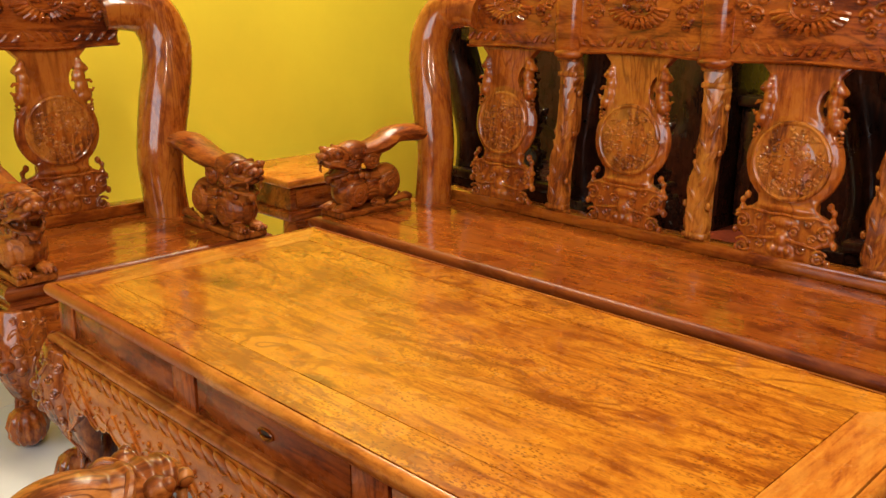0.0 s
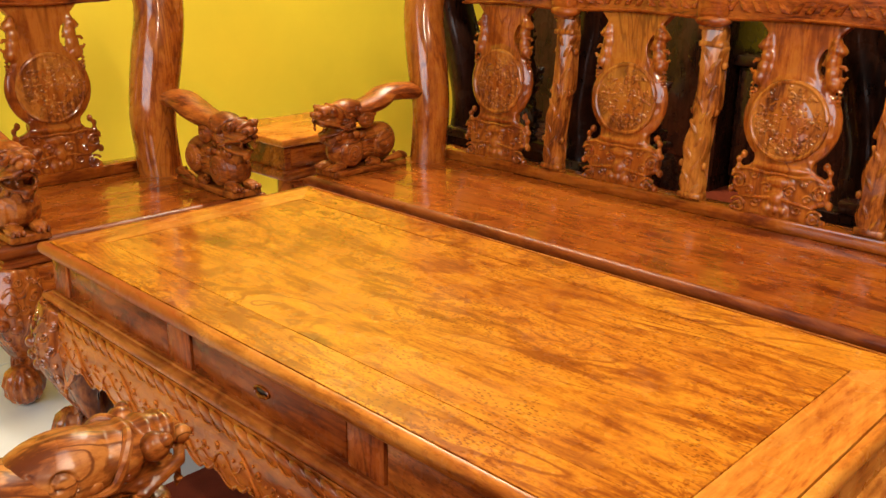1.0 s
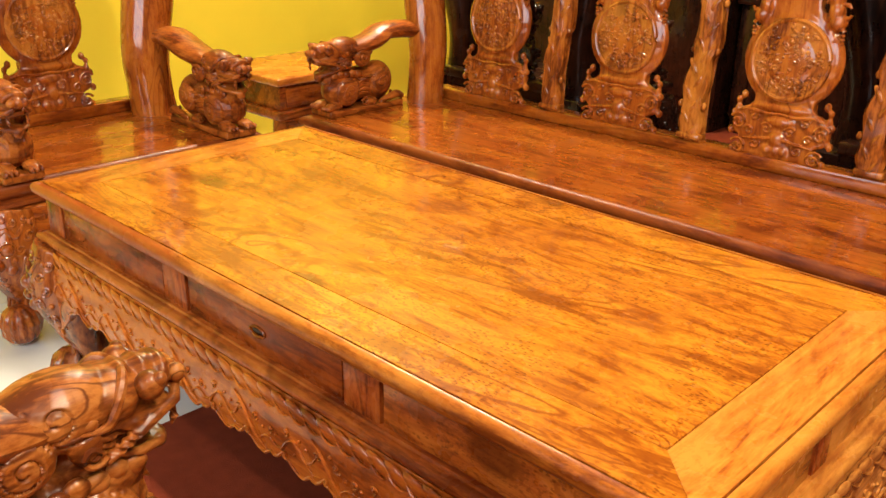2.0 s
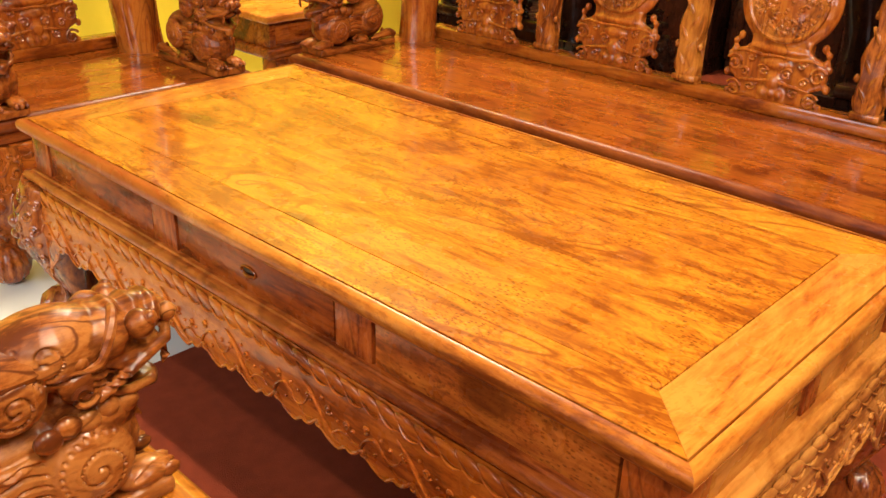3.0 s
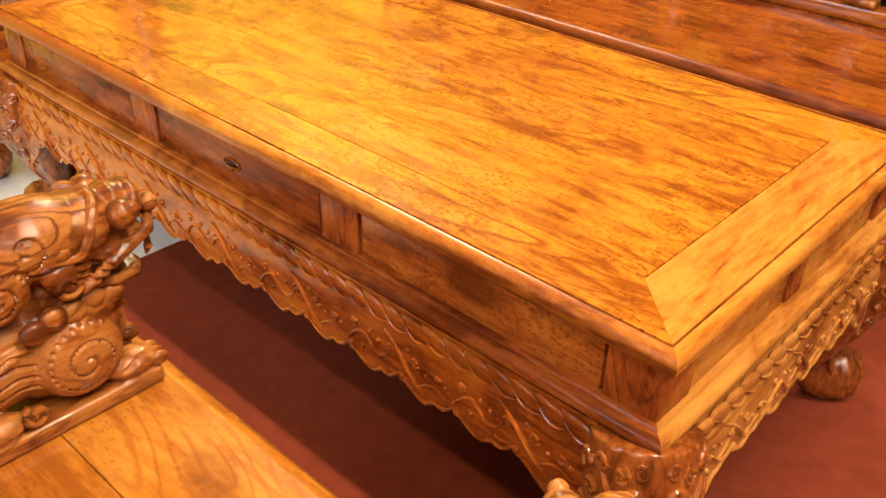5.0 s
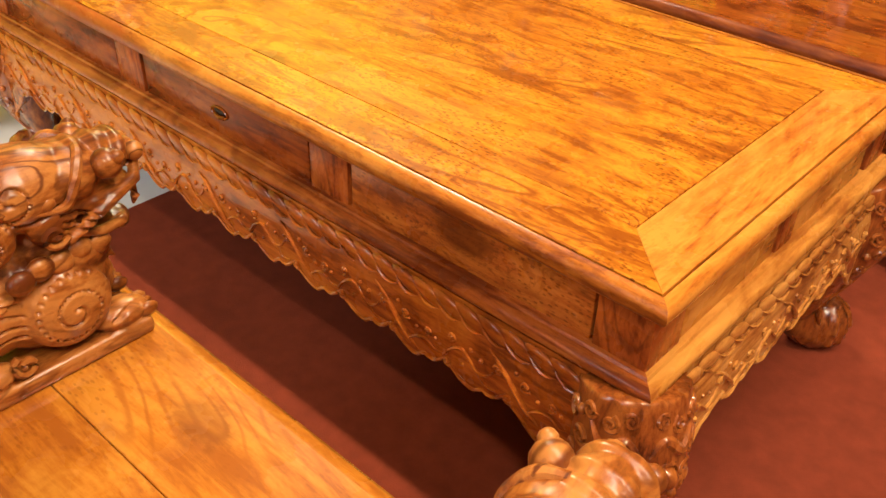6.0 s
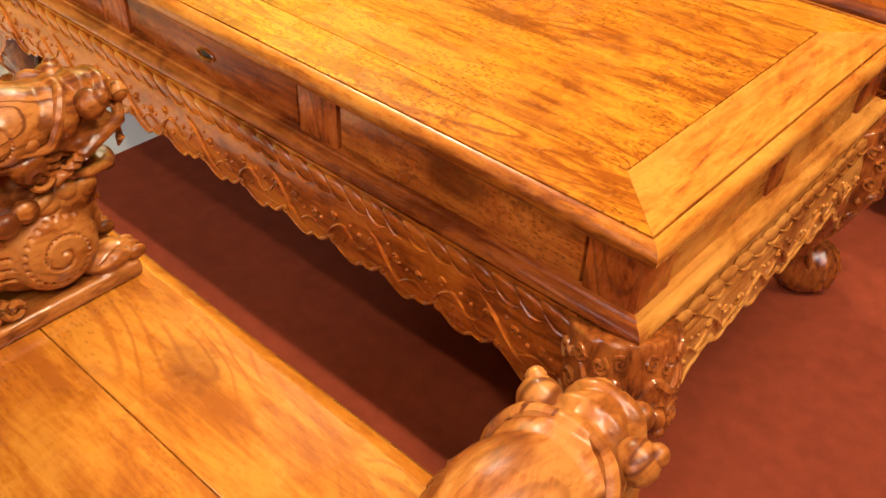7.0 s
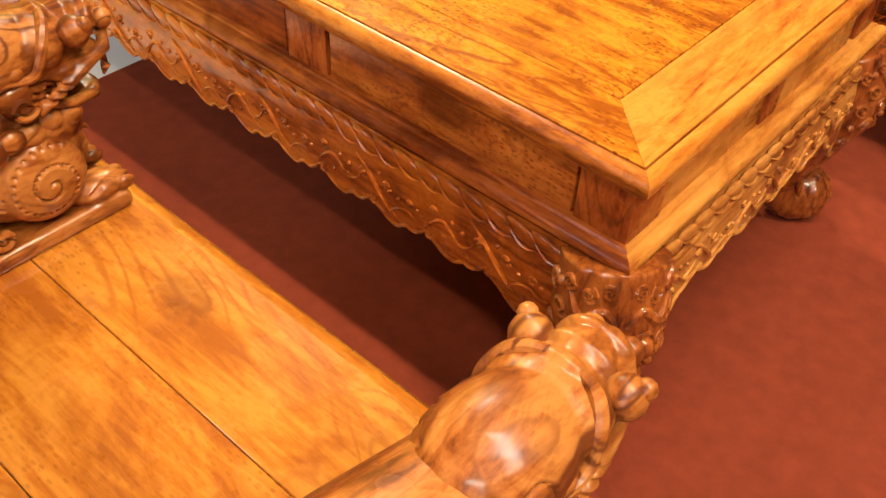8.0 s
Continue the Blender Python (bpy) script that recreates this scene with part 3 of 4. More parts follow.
def beast_arm():
    """The front of an arm: a crouching lion-dragon on a plinth. Its centre line is x = 0, it looks to +y; z from the seat."""
    bm = bmesh.new()
    pieces = []

    def piece(name):
        pieces.append((name, bmesh.new()))
        return pieces[-1][1]

    box(bm, -0.050, 0.050, -0.30, 0.006, 0.0, 0.020, 0.005)
    ball(bm, (0, -0.080, 0.078), (0.049, 0.074, 0.060), 16)
    ball(bm, (0, -0.150, 0.086), (0.043, 0.085, 0.054), 16)
    ball(bm, (0, -0.215, 0.086), (0.046, 0.066, 0.064), 16)
    ball(bm, (0, -0.070, 0.130), (0.034, 0.044, 0.036), 14)
    ball(bm, (0, -0.140, 0.186), (0.046, 0.060, 0.030), 14)
    for s in (-1, 1):
        # shoulder and haunch discs with coils
        for y, z, r in ((-0.073, 0.072, 0.042), (-0.205, 0.088, 0.040)):
            ball(bm, (0.037 * s, y, z), (0.019, r * 1.08, r * 1.08), 18)
        # fore paw flat on the plinth, hind paw, lock of hair between
        ball(bm, (0.030 * s, -0.022, 0.030), (0.021, 0.034, 0.014), 10)
        for k in (-1, 0, 1):
            ball(piece("claw"), (0.030 * s + 0.012 * k, 0.004, 0.027), (0.0062, 0.013, 0.0085), 8)
        ball(bm, (0.034 * s, -0.165, 0.030), (0.018, 0.030, 0.014), 10)
        tube(piece("curl"), coil((0.046 * s, -0.130, 0.036), (0, 1, 0), (0, 0, 1), 0.014, 1.3, 2.0, 12), 0.004, 6)
        tube(piece("curl"), coil((0.044 * s, -0.255, 0.040), (0, -1, 0), (0, 0, 1), 0.016, 1.4, 2.0, 12), 0.0045, 6)
        tube(bm, [(0.036 * s, -0.12, 0.108), (0.042 * s, -0.15, 0.104), (0.038 * s, -0.18, 0.112)], [0.004, 0.008, 0.003], 7)
        # ruff of round locks
        for k in range(5):
            ball(piece("mane_lock"), (0.043 * s - 0.003 * s * k, -0.112 + 0.021 * k, 0.124 + 0.004 * (k % 2)), (0.009, 0.0150, 0.0125), 10)
        # volute of the armrest behind the cheek
        ball(bm, (0.036 * s, -0.135, 0.172), (0.014, 0.034, 0.030), 12)
        # cheek, ear, jaw
        ball(bm, (0.034 * s, -0.068, 0.168), (0.014, 0.026, 0.024), 10)
        tube(piece("curl"), coil((0.046 * s, -0.072, 0.160), (0, 1, 0), (0, 0, -1), 0.014, 1.3, 0.4, 14), 0.0036, 6)
        ball(piece("ear"), (0.040 * s, -0.070, 0.192), (0.008, 0.010, 0.008), 8)
        # eye ball standing out of its socket, brow band
        ball(piece("eye"), (0.036 * s, -0.004, 0.206), 0.0155, 14)
        ball(pieces[-1][1], (0.045 * s, 0.003, 0.214), 0.0075, 12)
        ball(bm, (0.030 * s, -0.034, 0.190), (0.012, 0.018, 0.013), 10)
        swept(piece("brow"), [(0.012 * s, -0.020, 0.223, 0.004), (0.030 * s, -0.028, 0.220, 0.0055), (0.042 * s, -0.040, 0.204, 0.0055), (0.044 * s, -0.054, 0.184, 0.0045), (0.043 * s, -0.085, 0.186, 0.002)], 8, 6)
        # lips and fangs
        tube(bm, [(0.010 * s, 0.036, 0.184), (0.026 * s, 0.026, 0.174), (0.036 * s, -0.004, 0.168), (0.042 * s, -0.035, 0.156), (0.044 * s, -0.06, 0.145)], [0.006, 0.007, 0.007, 0.006, 0.004], 7)
        tube(piece("fang"), [(0.022 * s, 0.024, 0.168), (0.023 * s, 0.025, 0.152), (0.020 * s, 0.023, 0.142)], [0.006, 0.005, 0.0015], 6)
        tube(bm, [(0.008 * s, 0.016, 0.128), (0.024 * s, 0.006, 0.132), (0.034 * s, -0.020, 0.136), (0.038 * s, -0.045, 0.146)], [0.005, 0.006, 0.006, 0.004], 7)
        ball(piece("nostril"), (0.015 * s, 0.036, 0.196), 0.0105, 10)
        for k in range(3):
            tube(bm, [(0.016 * s, -0.025 - 0.012 * k, 0.122), (0.021 * s, -0.016 - 0.014 * k, 0.104), (0.019 * s, -0.008 - 0.016 * k, 0.092)], [0.006, 0.005, 0.002], 6)
    # skull, muzzle with ridges, nose, chin
    ball(bm, (0, -0.084, 0.196), (0.047, 0.066, 0.040), 20)
    ball(bm, (0, 0.000, 0.197), (0.027, 0.036, 0.027), 14)
    for k, y in enumerate((-0.022, 0.000, 0.020)):
        swept(bm, [(-0.027, y - 0.004, 0.198, 0.006), (-0.014, y + 0.001, 0.217 - 0.003 * k, 0.0085), (0.014, y + 0.001, 0.217 - 0.003 * k, 0.0085), (0.027, y - 0.004, 0.198, 0.006)], 8, 6)
    ball(bm, (0, -0.032, 0.178), (0.038, 0.050, 0.026), 14)
    ball(bm, (0, -0.036, 0.200), (0.045, 0.040, 0.026), 14)
    ball(bm, (0, -0.022, 0.170), (0.041, 0.052, 0.017), 14)
    ball(bm, (0, -0.058, 0.148), (0.038, 0.036, 0.028), 14)
    ball(bm, (0, -0.058, 0.115), (0.043, 0.056, 0.042), 14)
    ball(bm, (0, 0.032, 0.194), (0.016, 0.014, 0.013), 12)
    ball(bm, (0, -0.016, 0.130), (0.028, 0.036, 0.009), 12)
    ball(bm, (0, 0.014, 0.122), (0.013, 0.011, 0.014), 10)
    # tail scroll
    for s in (-1, 1):
        swept(bm, [(0.040 * s, -0.300, 0.030, 0.010), (0.046 * s, -0.270, 0.040, 0.013), (0.047 * s, -0.235, 0.034, 0.011), (0.045 * s, -0.200, 0.026, 0.006)], 9, 5)
    skin = sculpted(bm, 0.0018, 2)
    cuts = [spiral(-0.073, 0.072, 0.041, 2.1, 1.0), spiral(-0.205, 0.088, 0.039, 2.1, 2.0, -1), spiral(-0.135, 0.172, 0.027, 1.8, 0.4)]
    cuts += [arc((-0.118, 0.060 + 0.013 * k), (-0.140, 0.066 + 0.014 * k), (-0.165, 0.058 + 0.015 * k)) for k in range(4)]
    cuts += [spiral(-0.100, 0.206, 0.024, 1.3, 2.6), arc((-0.160, 0.190), (-0.125, 0.200), (-0.095, 0.178), (-0.060, 0.186))]
    cuts += [arc((-0.060, 0.176 - 0.008 * k), (-0.040, 0.168 - 0.008 * k), (-0.024, 0.160 - 0.006 * k)) for k in range(3)]
    cuts += [arc((-0.29, 0.024), (-0.15, 0.025), (-0.05, 0.024)), arc((-0.036, 0.034), (-0.016, 0.040), (-0.004, 0.036))]
    return engrave(skin, cuts, 0.0017, 0.0040), pieces


# ---- the low table ----
L, W, H = 1.573, 0.728, 0.50
FR = 0.106


def low_table(m):
    tb = thing("coffee_table", m, "low amber hardwood table with carved aprons and polished top", "table")
    # panel and mitred frame
    bm = bmesh.new()
    box(bm, FR + 0.0018, L - FR - 0.0018, FR + 0.0018, W - FR - 0.0018, H - 0.030, H - 0.0006, 0.0008, 1)
    part("top_panel", bm, TOP_X, tb, "burl-figured amber panel", None, False)
    e = 0.0203

    def board(name, corners, mat):
        bm = bmesh.new()
        slab(bm, corners, lambda u, v, w: (u, v, H - 0.030 + w), 0.030, 0.0007)
        part(name, bm, mat, tb, "", None, False)

    board("top_frame_board", [(e, e), (L - e, e), (L - FR, FR), (FR, FR)], TOP_X)
    board("top_frame_board", [(L - e, W - e), (e, W - e), (FR, W - FR), (L - FR, W - FR)], TOP_X)
    board("top_frame_board", [(L - e, e + 0.0006), (L - e, W - e - 0.0006), (L - FR, W - FR), (L - FR, FR)], TOP_Y)
    board("top_frame_board", [(e, W - e - 0.0006), (e, e + 0.0006), (FR, FR), (FR, W - FR)], TOP_Y)
    # rounded nosing round the edge
    prof = [(0.0170, -0.012), (0.0168, 0.0), (0.0085, -0.0006), (0.004, -0.003), (0.001, -0.008), (0.0, -0.014), (0.0015, -0.021), (0.006, -0.027), (0.012, -0.031), (0.020, -0.034), (0.030, -0.036)]
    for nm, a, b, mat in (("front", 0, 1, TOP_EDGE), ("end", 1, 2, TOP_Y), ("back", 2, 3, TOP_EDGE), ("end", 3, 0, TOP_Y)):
        bm = bmesh.new()
        rows = []
        for i in (a, b):
            cx, cy = ((0, 0), (L, 0), (L, W), (0, W))[i]
            sx, sy = (1 if cx == 0 else -1), (1 if cy == 0 else -1)
            rows.append([bm.verts.new((cx + sx * o, cy + sy * o, H + z)) for o, z in prof])
        for j in range(len(prof) - 1):
            bm.faces.new((rows[0][j], rows[1][j], rows[1][j + 1], rows[0][j + 1]))
        part("top_nosing", bm, mat, tb)
    # waist: corner posts, dividers and drawers, set back from the edge
    z0, z1, yf = 0.386, 0.466, 0.020
    bm = bmesh.new()
    box(bm, 0.034, L - 0.034, 0.034, W - 0.034, z0, z1)
    part("carcass", bm, DARKWOOD, tb)

    def upright(x0, x1, y0, y1):
        bm = bmesh.new()
        box(bm, x0, x1, y0, y1, z0, z1, 0.002)
        part("waist_post", bm, POST, tb)

    for x in (yf, L - yf - 0.072):
        for y in (yf, W - yf - 0.072):
            upright(x, x + 0.072, y, y + 0.072)
    for x0, x1 in ((0.498, 0.575), (0.998, 1.076)):
        upright(x0, x1, yf, yf + 0.03)
        upright(x0, x1, W - yf - 0.03, W - yf)
    for y0, y1 in ((0.335, 0.383),):
        upright(yf, yf + 0.03, y0, y1)
        upright(L - yf - 0.03, L - yf, y0, y1)
    for x0, x1 in ((0.095, 0.495), (0.578, 0.995), (1.079, 1.478)):
        for back in (0, 1):
            bm = bmesh.new()
            g = 0.002
            y0, y1 = (yf + 0.0025, yf + 0.022) if not back else (W - yf - 0.022, W - yf - 0.0025)
            box(bm, x0 + g, x1 - g, y0, y1, z0 + g, z1 - g, 0.0015)
            dr = part("drawer_front", bm, BURL if x0 > 1 else DRAWER, tb)
            if not back and 0.5 < x0 < 1:
                bm = bmesh.new()
                cx, cz = 0.786, 0.428
                ring = [Vector((cx + 0.020 * math.cos(a), yf + 0.001, cz + 0.0085 * math.sin(a))) for a in (2 * math.pi * i / 24 for i in range(25))]
                tube(bm, ring, 0.0022, 6)
                part("finger_pull_rim", bm, RED_X, dr)
                # No hollow is cut; this dark oval stands for its shade.
                bm = bmesh.new()
                ball(bm, (cx, yf + 0.003, cz), (0.0165, 0.0016, 0.0062), 16)
                part("finger_pull_recess", bm, DARKWOOD, dr, "flat dark oval for the shade in the finger pull")
                bm = bmesh.new()
                tube(bm, [(cx - 0.012, yf + 0.001, cz - 0.006), (cx + 0.002, yf - 0.001, cz - 0.0075), (cx + 0.014, yf + 0.001, cz - 0.004)], [0.002, 0.004, 0.002], 6)
                part("finger_lip", bm, RED_X, dr)
    for y0, y1 in ((0.095, 0.332), (0.386, 0.623)):
        for x0, x1 in ((yf + 0.0025, yf + 0.022), (L - yf - 0.022, L - yf - 0.0025)):
            bm = bmesh.new()
            box(bm, x0, x1, y0 + 0.002, y1 - 0.002, z0 + 0.002, z1 - 0.002, 0.0015)
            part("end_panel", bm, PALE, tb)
    # stepped moulding below the waist
    prof = [(0.026, 0.391), (0.014, 0.3905), (0.012, 0.387), (0.006, 0.3865), (0.0005, 0.384), (-0.003, 0.379), (-0.003, 0.372), (0.001, 0.367), (0.006, 0.3655), (0.010, 0.360), (0.026, 0.360)]
    # The near end's moulding is paler: light on that end is in its colour.
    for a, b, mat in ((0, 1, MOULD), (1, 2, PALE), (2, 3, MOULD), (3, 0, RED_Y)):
        bm = bmesh.new()
        rows = []
        for i in (a, b):
            cx, cy = ((0, 0), (L, 0), (L, W), (0, W))[i]
            sx, sy = (1 if cx == 0 else -1), (1 if cy == 0 else -1)
            rows.append([bm.verts.new((cx + sx * o, cy + sy * o, z)) for o, z in prof])
        for j in range(len(prof) - 1):
            bm.faces.new((rows[0][j], rows[1][j], rows[1][j + 1], rows[0][j + 1]))
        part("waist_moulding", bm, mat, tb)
    # aprons and legs
    bm = apron(L - 0.16, 0.364, 0.108, 0.098)
    long_ = part("apron", bm, CARVED_T, tb, "apron carved with vines and leaf beading", pose(0.08, 0.006, 0))
    part("apron", long_.data, CARVED_T, tb, "", pose(L - 0.08, W - 0.006, 0, 0, 0, 180))
    bm = apron(W - 0.16, 0.364, 0.108, 0.098)
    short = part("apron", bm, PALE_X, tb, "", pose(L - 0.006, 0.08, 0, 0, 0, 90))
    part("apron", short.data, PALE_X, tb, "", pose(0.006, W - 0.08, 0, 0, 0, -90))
    leg = carved_leg(0.362, 0.004)
    for x, y, a in ((L, W, 0), (0, W, 90), (0, 0, 180), (L, 0, 270)):
        part("leg", leg, LEG, tb, "bowed leg carved with a beast mask", pose(x, y, 0, 0, 0, a))
    return tb


low_table(pose(-0.012, 0, 0))

# ---- seats ----
SEAT = 0.42


def shared(bm, name):
    me = bpy.data.meshes.new(name)
    bmesh.ops.recalc_face_normals(bm, faces=bm.faces)
    bm.to_mesh(me)
    bm.free()
    return me


def smooth_outline(rows, k=5):
    """A closed outline from (height, half width) rows, mirrored."""
    half = [(float(a), float(b)) for a, b in spline(rows, k)]
    return [(w, v) for v, w in half] + [(-w, v) for v, w in reversed(half)]


def splat(height):
    """A carved back board in the plane y = 0, face to +y, standing on z = 0."""
    bm = bmesh.new()
    fine = bmesh.new()
    h = height
    f = 0.014
    # upper blade, pillowed round body, scrolled foot
    slab(bm, smooth_outline([(h * 0.62, 0.100), (h * 0.68, 0.082), (h * 0.74, 0.056), (h * 0.80, 0.045), (h * 0.87, 0.056), (h * 0.94, 0.088), (h * 1.0, 0.116)]), lambda u, v, w: (u, w - 0.012, v), 0.027, 0.004)
    ball(bm, (0, 0.0, h * 0.51), (0.127, 0.026, 0.122), 40)
    ball(bm, (0, 0.0, h * 0.66), (0.090, 0.022, 0.060), 24)
    slab(bm, smooth_outline([(0.0, 0.088), (h * 0.03, 0.114), (h * 0.075, 0.092), (h * 0.11, 0.120), (h * 0.18, 0.126), (h * 0.235, 0.112), (h * 0.27, 0.078), (h * 0.33, 0.080)]), lambda u, v, w: (u, w - 0.012, v), 0.024, 0.005)
    ball(bm, (0, 0.006, h * 0.265), (0.086, 0.016, 0.013), 16)
    for s in (-1, 1):
        for x, z, q, tr in ((0.100, 0.035, 0.022, 1.5), (0.108, 0.165, 0.023, 1.6), (0.056, 0.065, 0.018, 1.4), (0.066, 0.205, 0.014, 1.2), (0.030, 0.150, 0.016, 1.3), (0.078, 0.125, 0.013, 1.1)):
            tube(fine, coil((x * s, f - 0.001, z * h), (s, 0, 0), (0, 0, 1), q, tr, 0.5, 14), 0.0042, 6)
        for x, z, q in ((0.120, 0.012, 0.012), (0.130, 0.110, 0.012), (0.118, 0.232, 0.012), (0.120, 0.275, 0.010), (0.108, 0.305, 0.012), (0.128, 0.205, 0.010), (0.074, 0.0, 0.013), (0.030, 0.004, 0.012)):
            ball(bm, (x * s, 0.000, z * h), (q * 0.8, 0.012, q), 8)
        tube(fine, [(0.0, f, h * 0.235), (0.04 * s, f + 0.002, h * 0.228), (0.085 * s, f + 0.001, h * 0.240), (0.112 * s, f - 0.002, h * 0.225)], [0.004, 0.005, 0.005, 0.003], 6)
        tube(fine, [(0.015 * s, f, h * 0.105), (0.05 * s, f + 0.002, h * 0.095), (0.09 * s, f, h * 0.085)], [0.006, 0.005, 0.003], 6)
        # small climbing beast at the shoulder: rump, back, head, legs, tail
        for dx, dz, rx, rz in ((0.098, 0.715, 0.016, 0.017), (0.090, 0.765, 0.015, 0.022), (0.086, 0.825, 0.014, 0.020), (0.092, 0.880, 0.015, 0.014), (0.104, 0.872, 0.009, 0.008), (0.088, 0.915, 0.008, 0.009)):
            ball(bm, ((dx - 0.004) * s, 0.006, dz * h), (rx * 1.4, 0.019, rz * 1.25), 12)
        for pts, r in ((((0.090, 0.80), (0.112, 0.80), (0.118, 0.785)), 0.006), (((0.094, 0.745), (0.116, 0.738), (0.122, 0.755)), 0.006), (((0.100, 0.70), (0.112, 0.675), (0.106, 0.65)), 0.006), (((0.084, 0.84), (0.066, 0.83), (0.058, 0.80)), 0.006), (((0.088, 0.75), (0.070, 0.73), (0.066, 0.70)), 0.007)):
            tube(fine, [(x * s, 0.010, z * h) for x, z in pts], [r, r * 0.9, r * 0.6], 7)
        tube(fine, coil((0.108 * s, 0.006, h * 0.63), (s, 0, 0), (0, 0, 1), 0.013, 1.2, 1.0, 12), 0.005, 6)
    ball(bm, (0, f, h * 0.195), (0.038, 0.008, 0.013), 10)
    ball(bm, (0, f, h * 0.105), (0.020, 0.009, 0.018), 10)
    for k in (-1, 0, 1):
        ball(bm, (0.022 * k, f - 0.001, h * 0.045), (0.012, 0.007, 0.011), 8)
    board = sculpted(bm, 0.0034, 1, fine)
    # medallion: raised ring, crowded low relief
    bm = bmesh.new()
    cz, r, g = height * 0.51, 0.096, 0.0225
    slab(bm, [(0.997 * r * math.cos(a), cz + 0.997 * r * math.sin(a)) for a in (2 * math.pi * i / 48 for i in range(48))], lambda u, v, w: (u, w + g - 0.014, v), 0.014)
    ring = [Vector((r * math.cos(a), g - 0.003, cz + r * math.sin(a))) for a in (2 * math.pi * i / 56 for i in range(57))]
    tube(bm, ring, 0.0065, 8)
    rnd = random.Random(5)
    for k in range(210):
        a, q = rnd.uniform(0, 6.28), r * 0.90 * math.sqrt(rnd.random())
        c = Vector((q * math.cos(a), g + 0.001, cz + q * math.sin(a)))
        if rnd.random() < 0.6:
            tube(bm, coil(c, (math.cos(a), 0, math.sin(a)), (-math.sin(a), 0, math.cos(a)), rnd.uniform(0.005, 0.012), rnd.uniform(0.7, 1.3), rnd.uniform(0, 6), 9), rnd.uniform(0.0017, 0.0030), 5)
        else:
            ball(bm, c, (rnd.uniform(0.003, 0.010), 0.0042, rnd.uniform(0.003, 0.006)), 8, Matrix.Rotation(rnd.uniform(0, 3), 4, "Y"))
    return board, shared(bm, "medallion")


def baluster(height):
    """A carved wavy upright between the splats."""
    bm = bmesh.new()
    rows = [(0.0, 0.034), (0.04, 0.030), (0.10, 0.036), (0.2, 0.026), (0.32, 0.036), (0.45, 0.024), (0.52, 0.037), (0.66, 0.030), (0.78, 0.024), (0.84, 0.036), (0.88, 0.028), (0.93, 0.036), (1.0, 0.030)]
    half = [(float(a), float(b)) for a, b in spline(rows, 4)]
    wav = lambda v: 0.010 * math.sin(v * 7.0)
    out = [(w + wav(v), v * height) for v, w in half] + [(-w + wav(v), v * height) for v, w in reversed(half)]
    slab(bm, out, lambda u, v, w: (u, w - 0.016, v), 0.036, 0.010)
    for k in range(13):
        v = 0.06 + 0.068 * k
        s = 1 if k % 2 else -1
        turn = Matrix.Rotation(radians(32 * s), 4, "Y")
        ball(bm, (wav(v) + 0.010 * s, 0.0165, v * height), (0.0100, 0.0058, 0.024), 10, turn)
        ball(bm, (wav(v) + 0.020 * s, 0.014, (v + 0.03) * height), (0.007, 0.007, 0.013), 8, turn)
        tube(bm, [(wav(v) + 0.002 * s, 0.0225, (v - 0.035) * height), (wav(v) + 0.010 * s, 0.0245, v * height), (wav(v) + 0.020 * s, 0.021, (v + 0.035) * height)], [0.001, 0.002, 0.001], 5)
    for v in (0.03, 0.86, 0.95):
        box(bm, -0.036 + wav(v), 0.036 + wav(v), -0.018, 0.024, (v - 0.018) * height, (v + 0.018) * height, 0.006)
    for s in (-1, 1):
        for v in (0.2, 0.5, 0.75):
            ball(bm, (wav(v) + 0.034 * s, 0.004, v * height), (0.008, 0.010, 0.011), 8)
    return bm


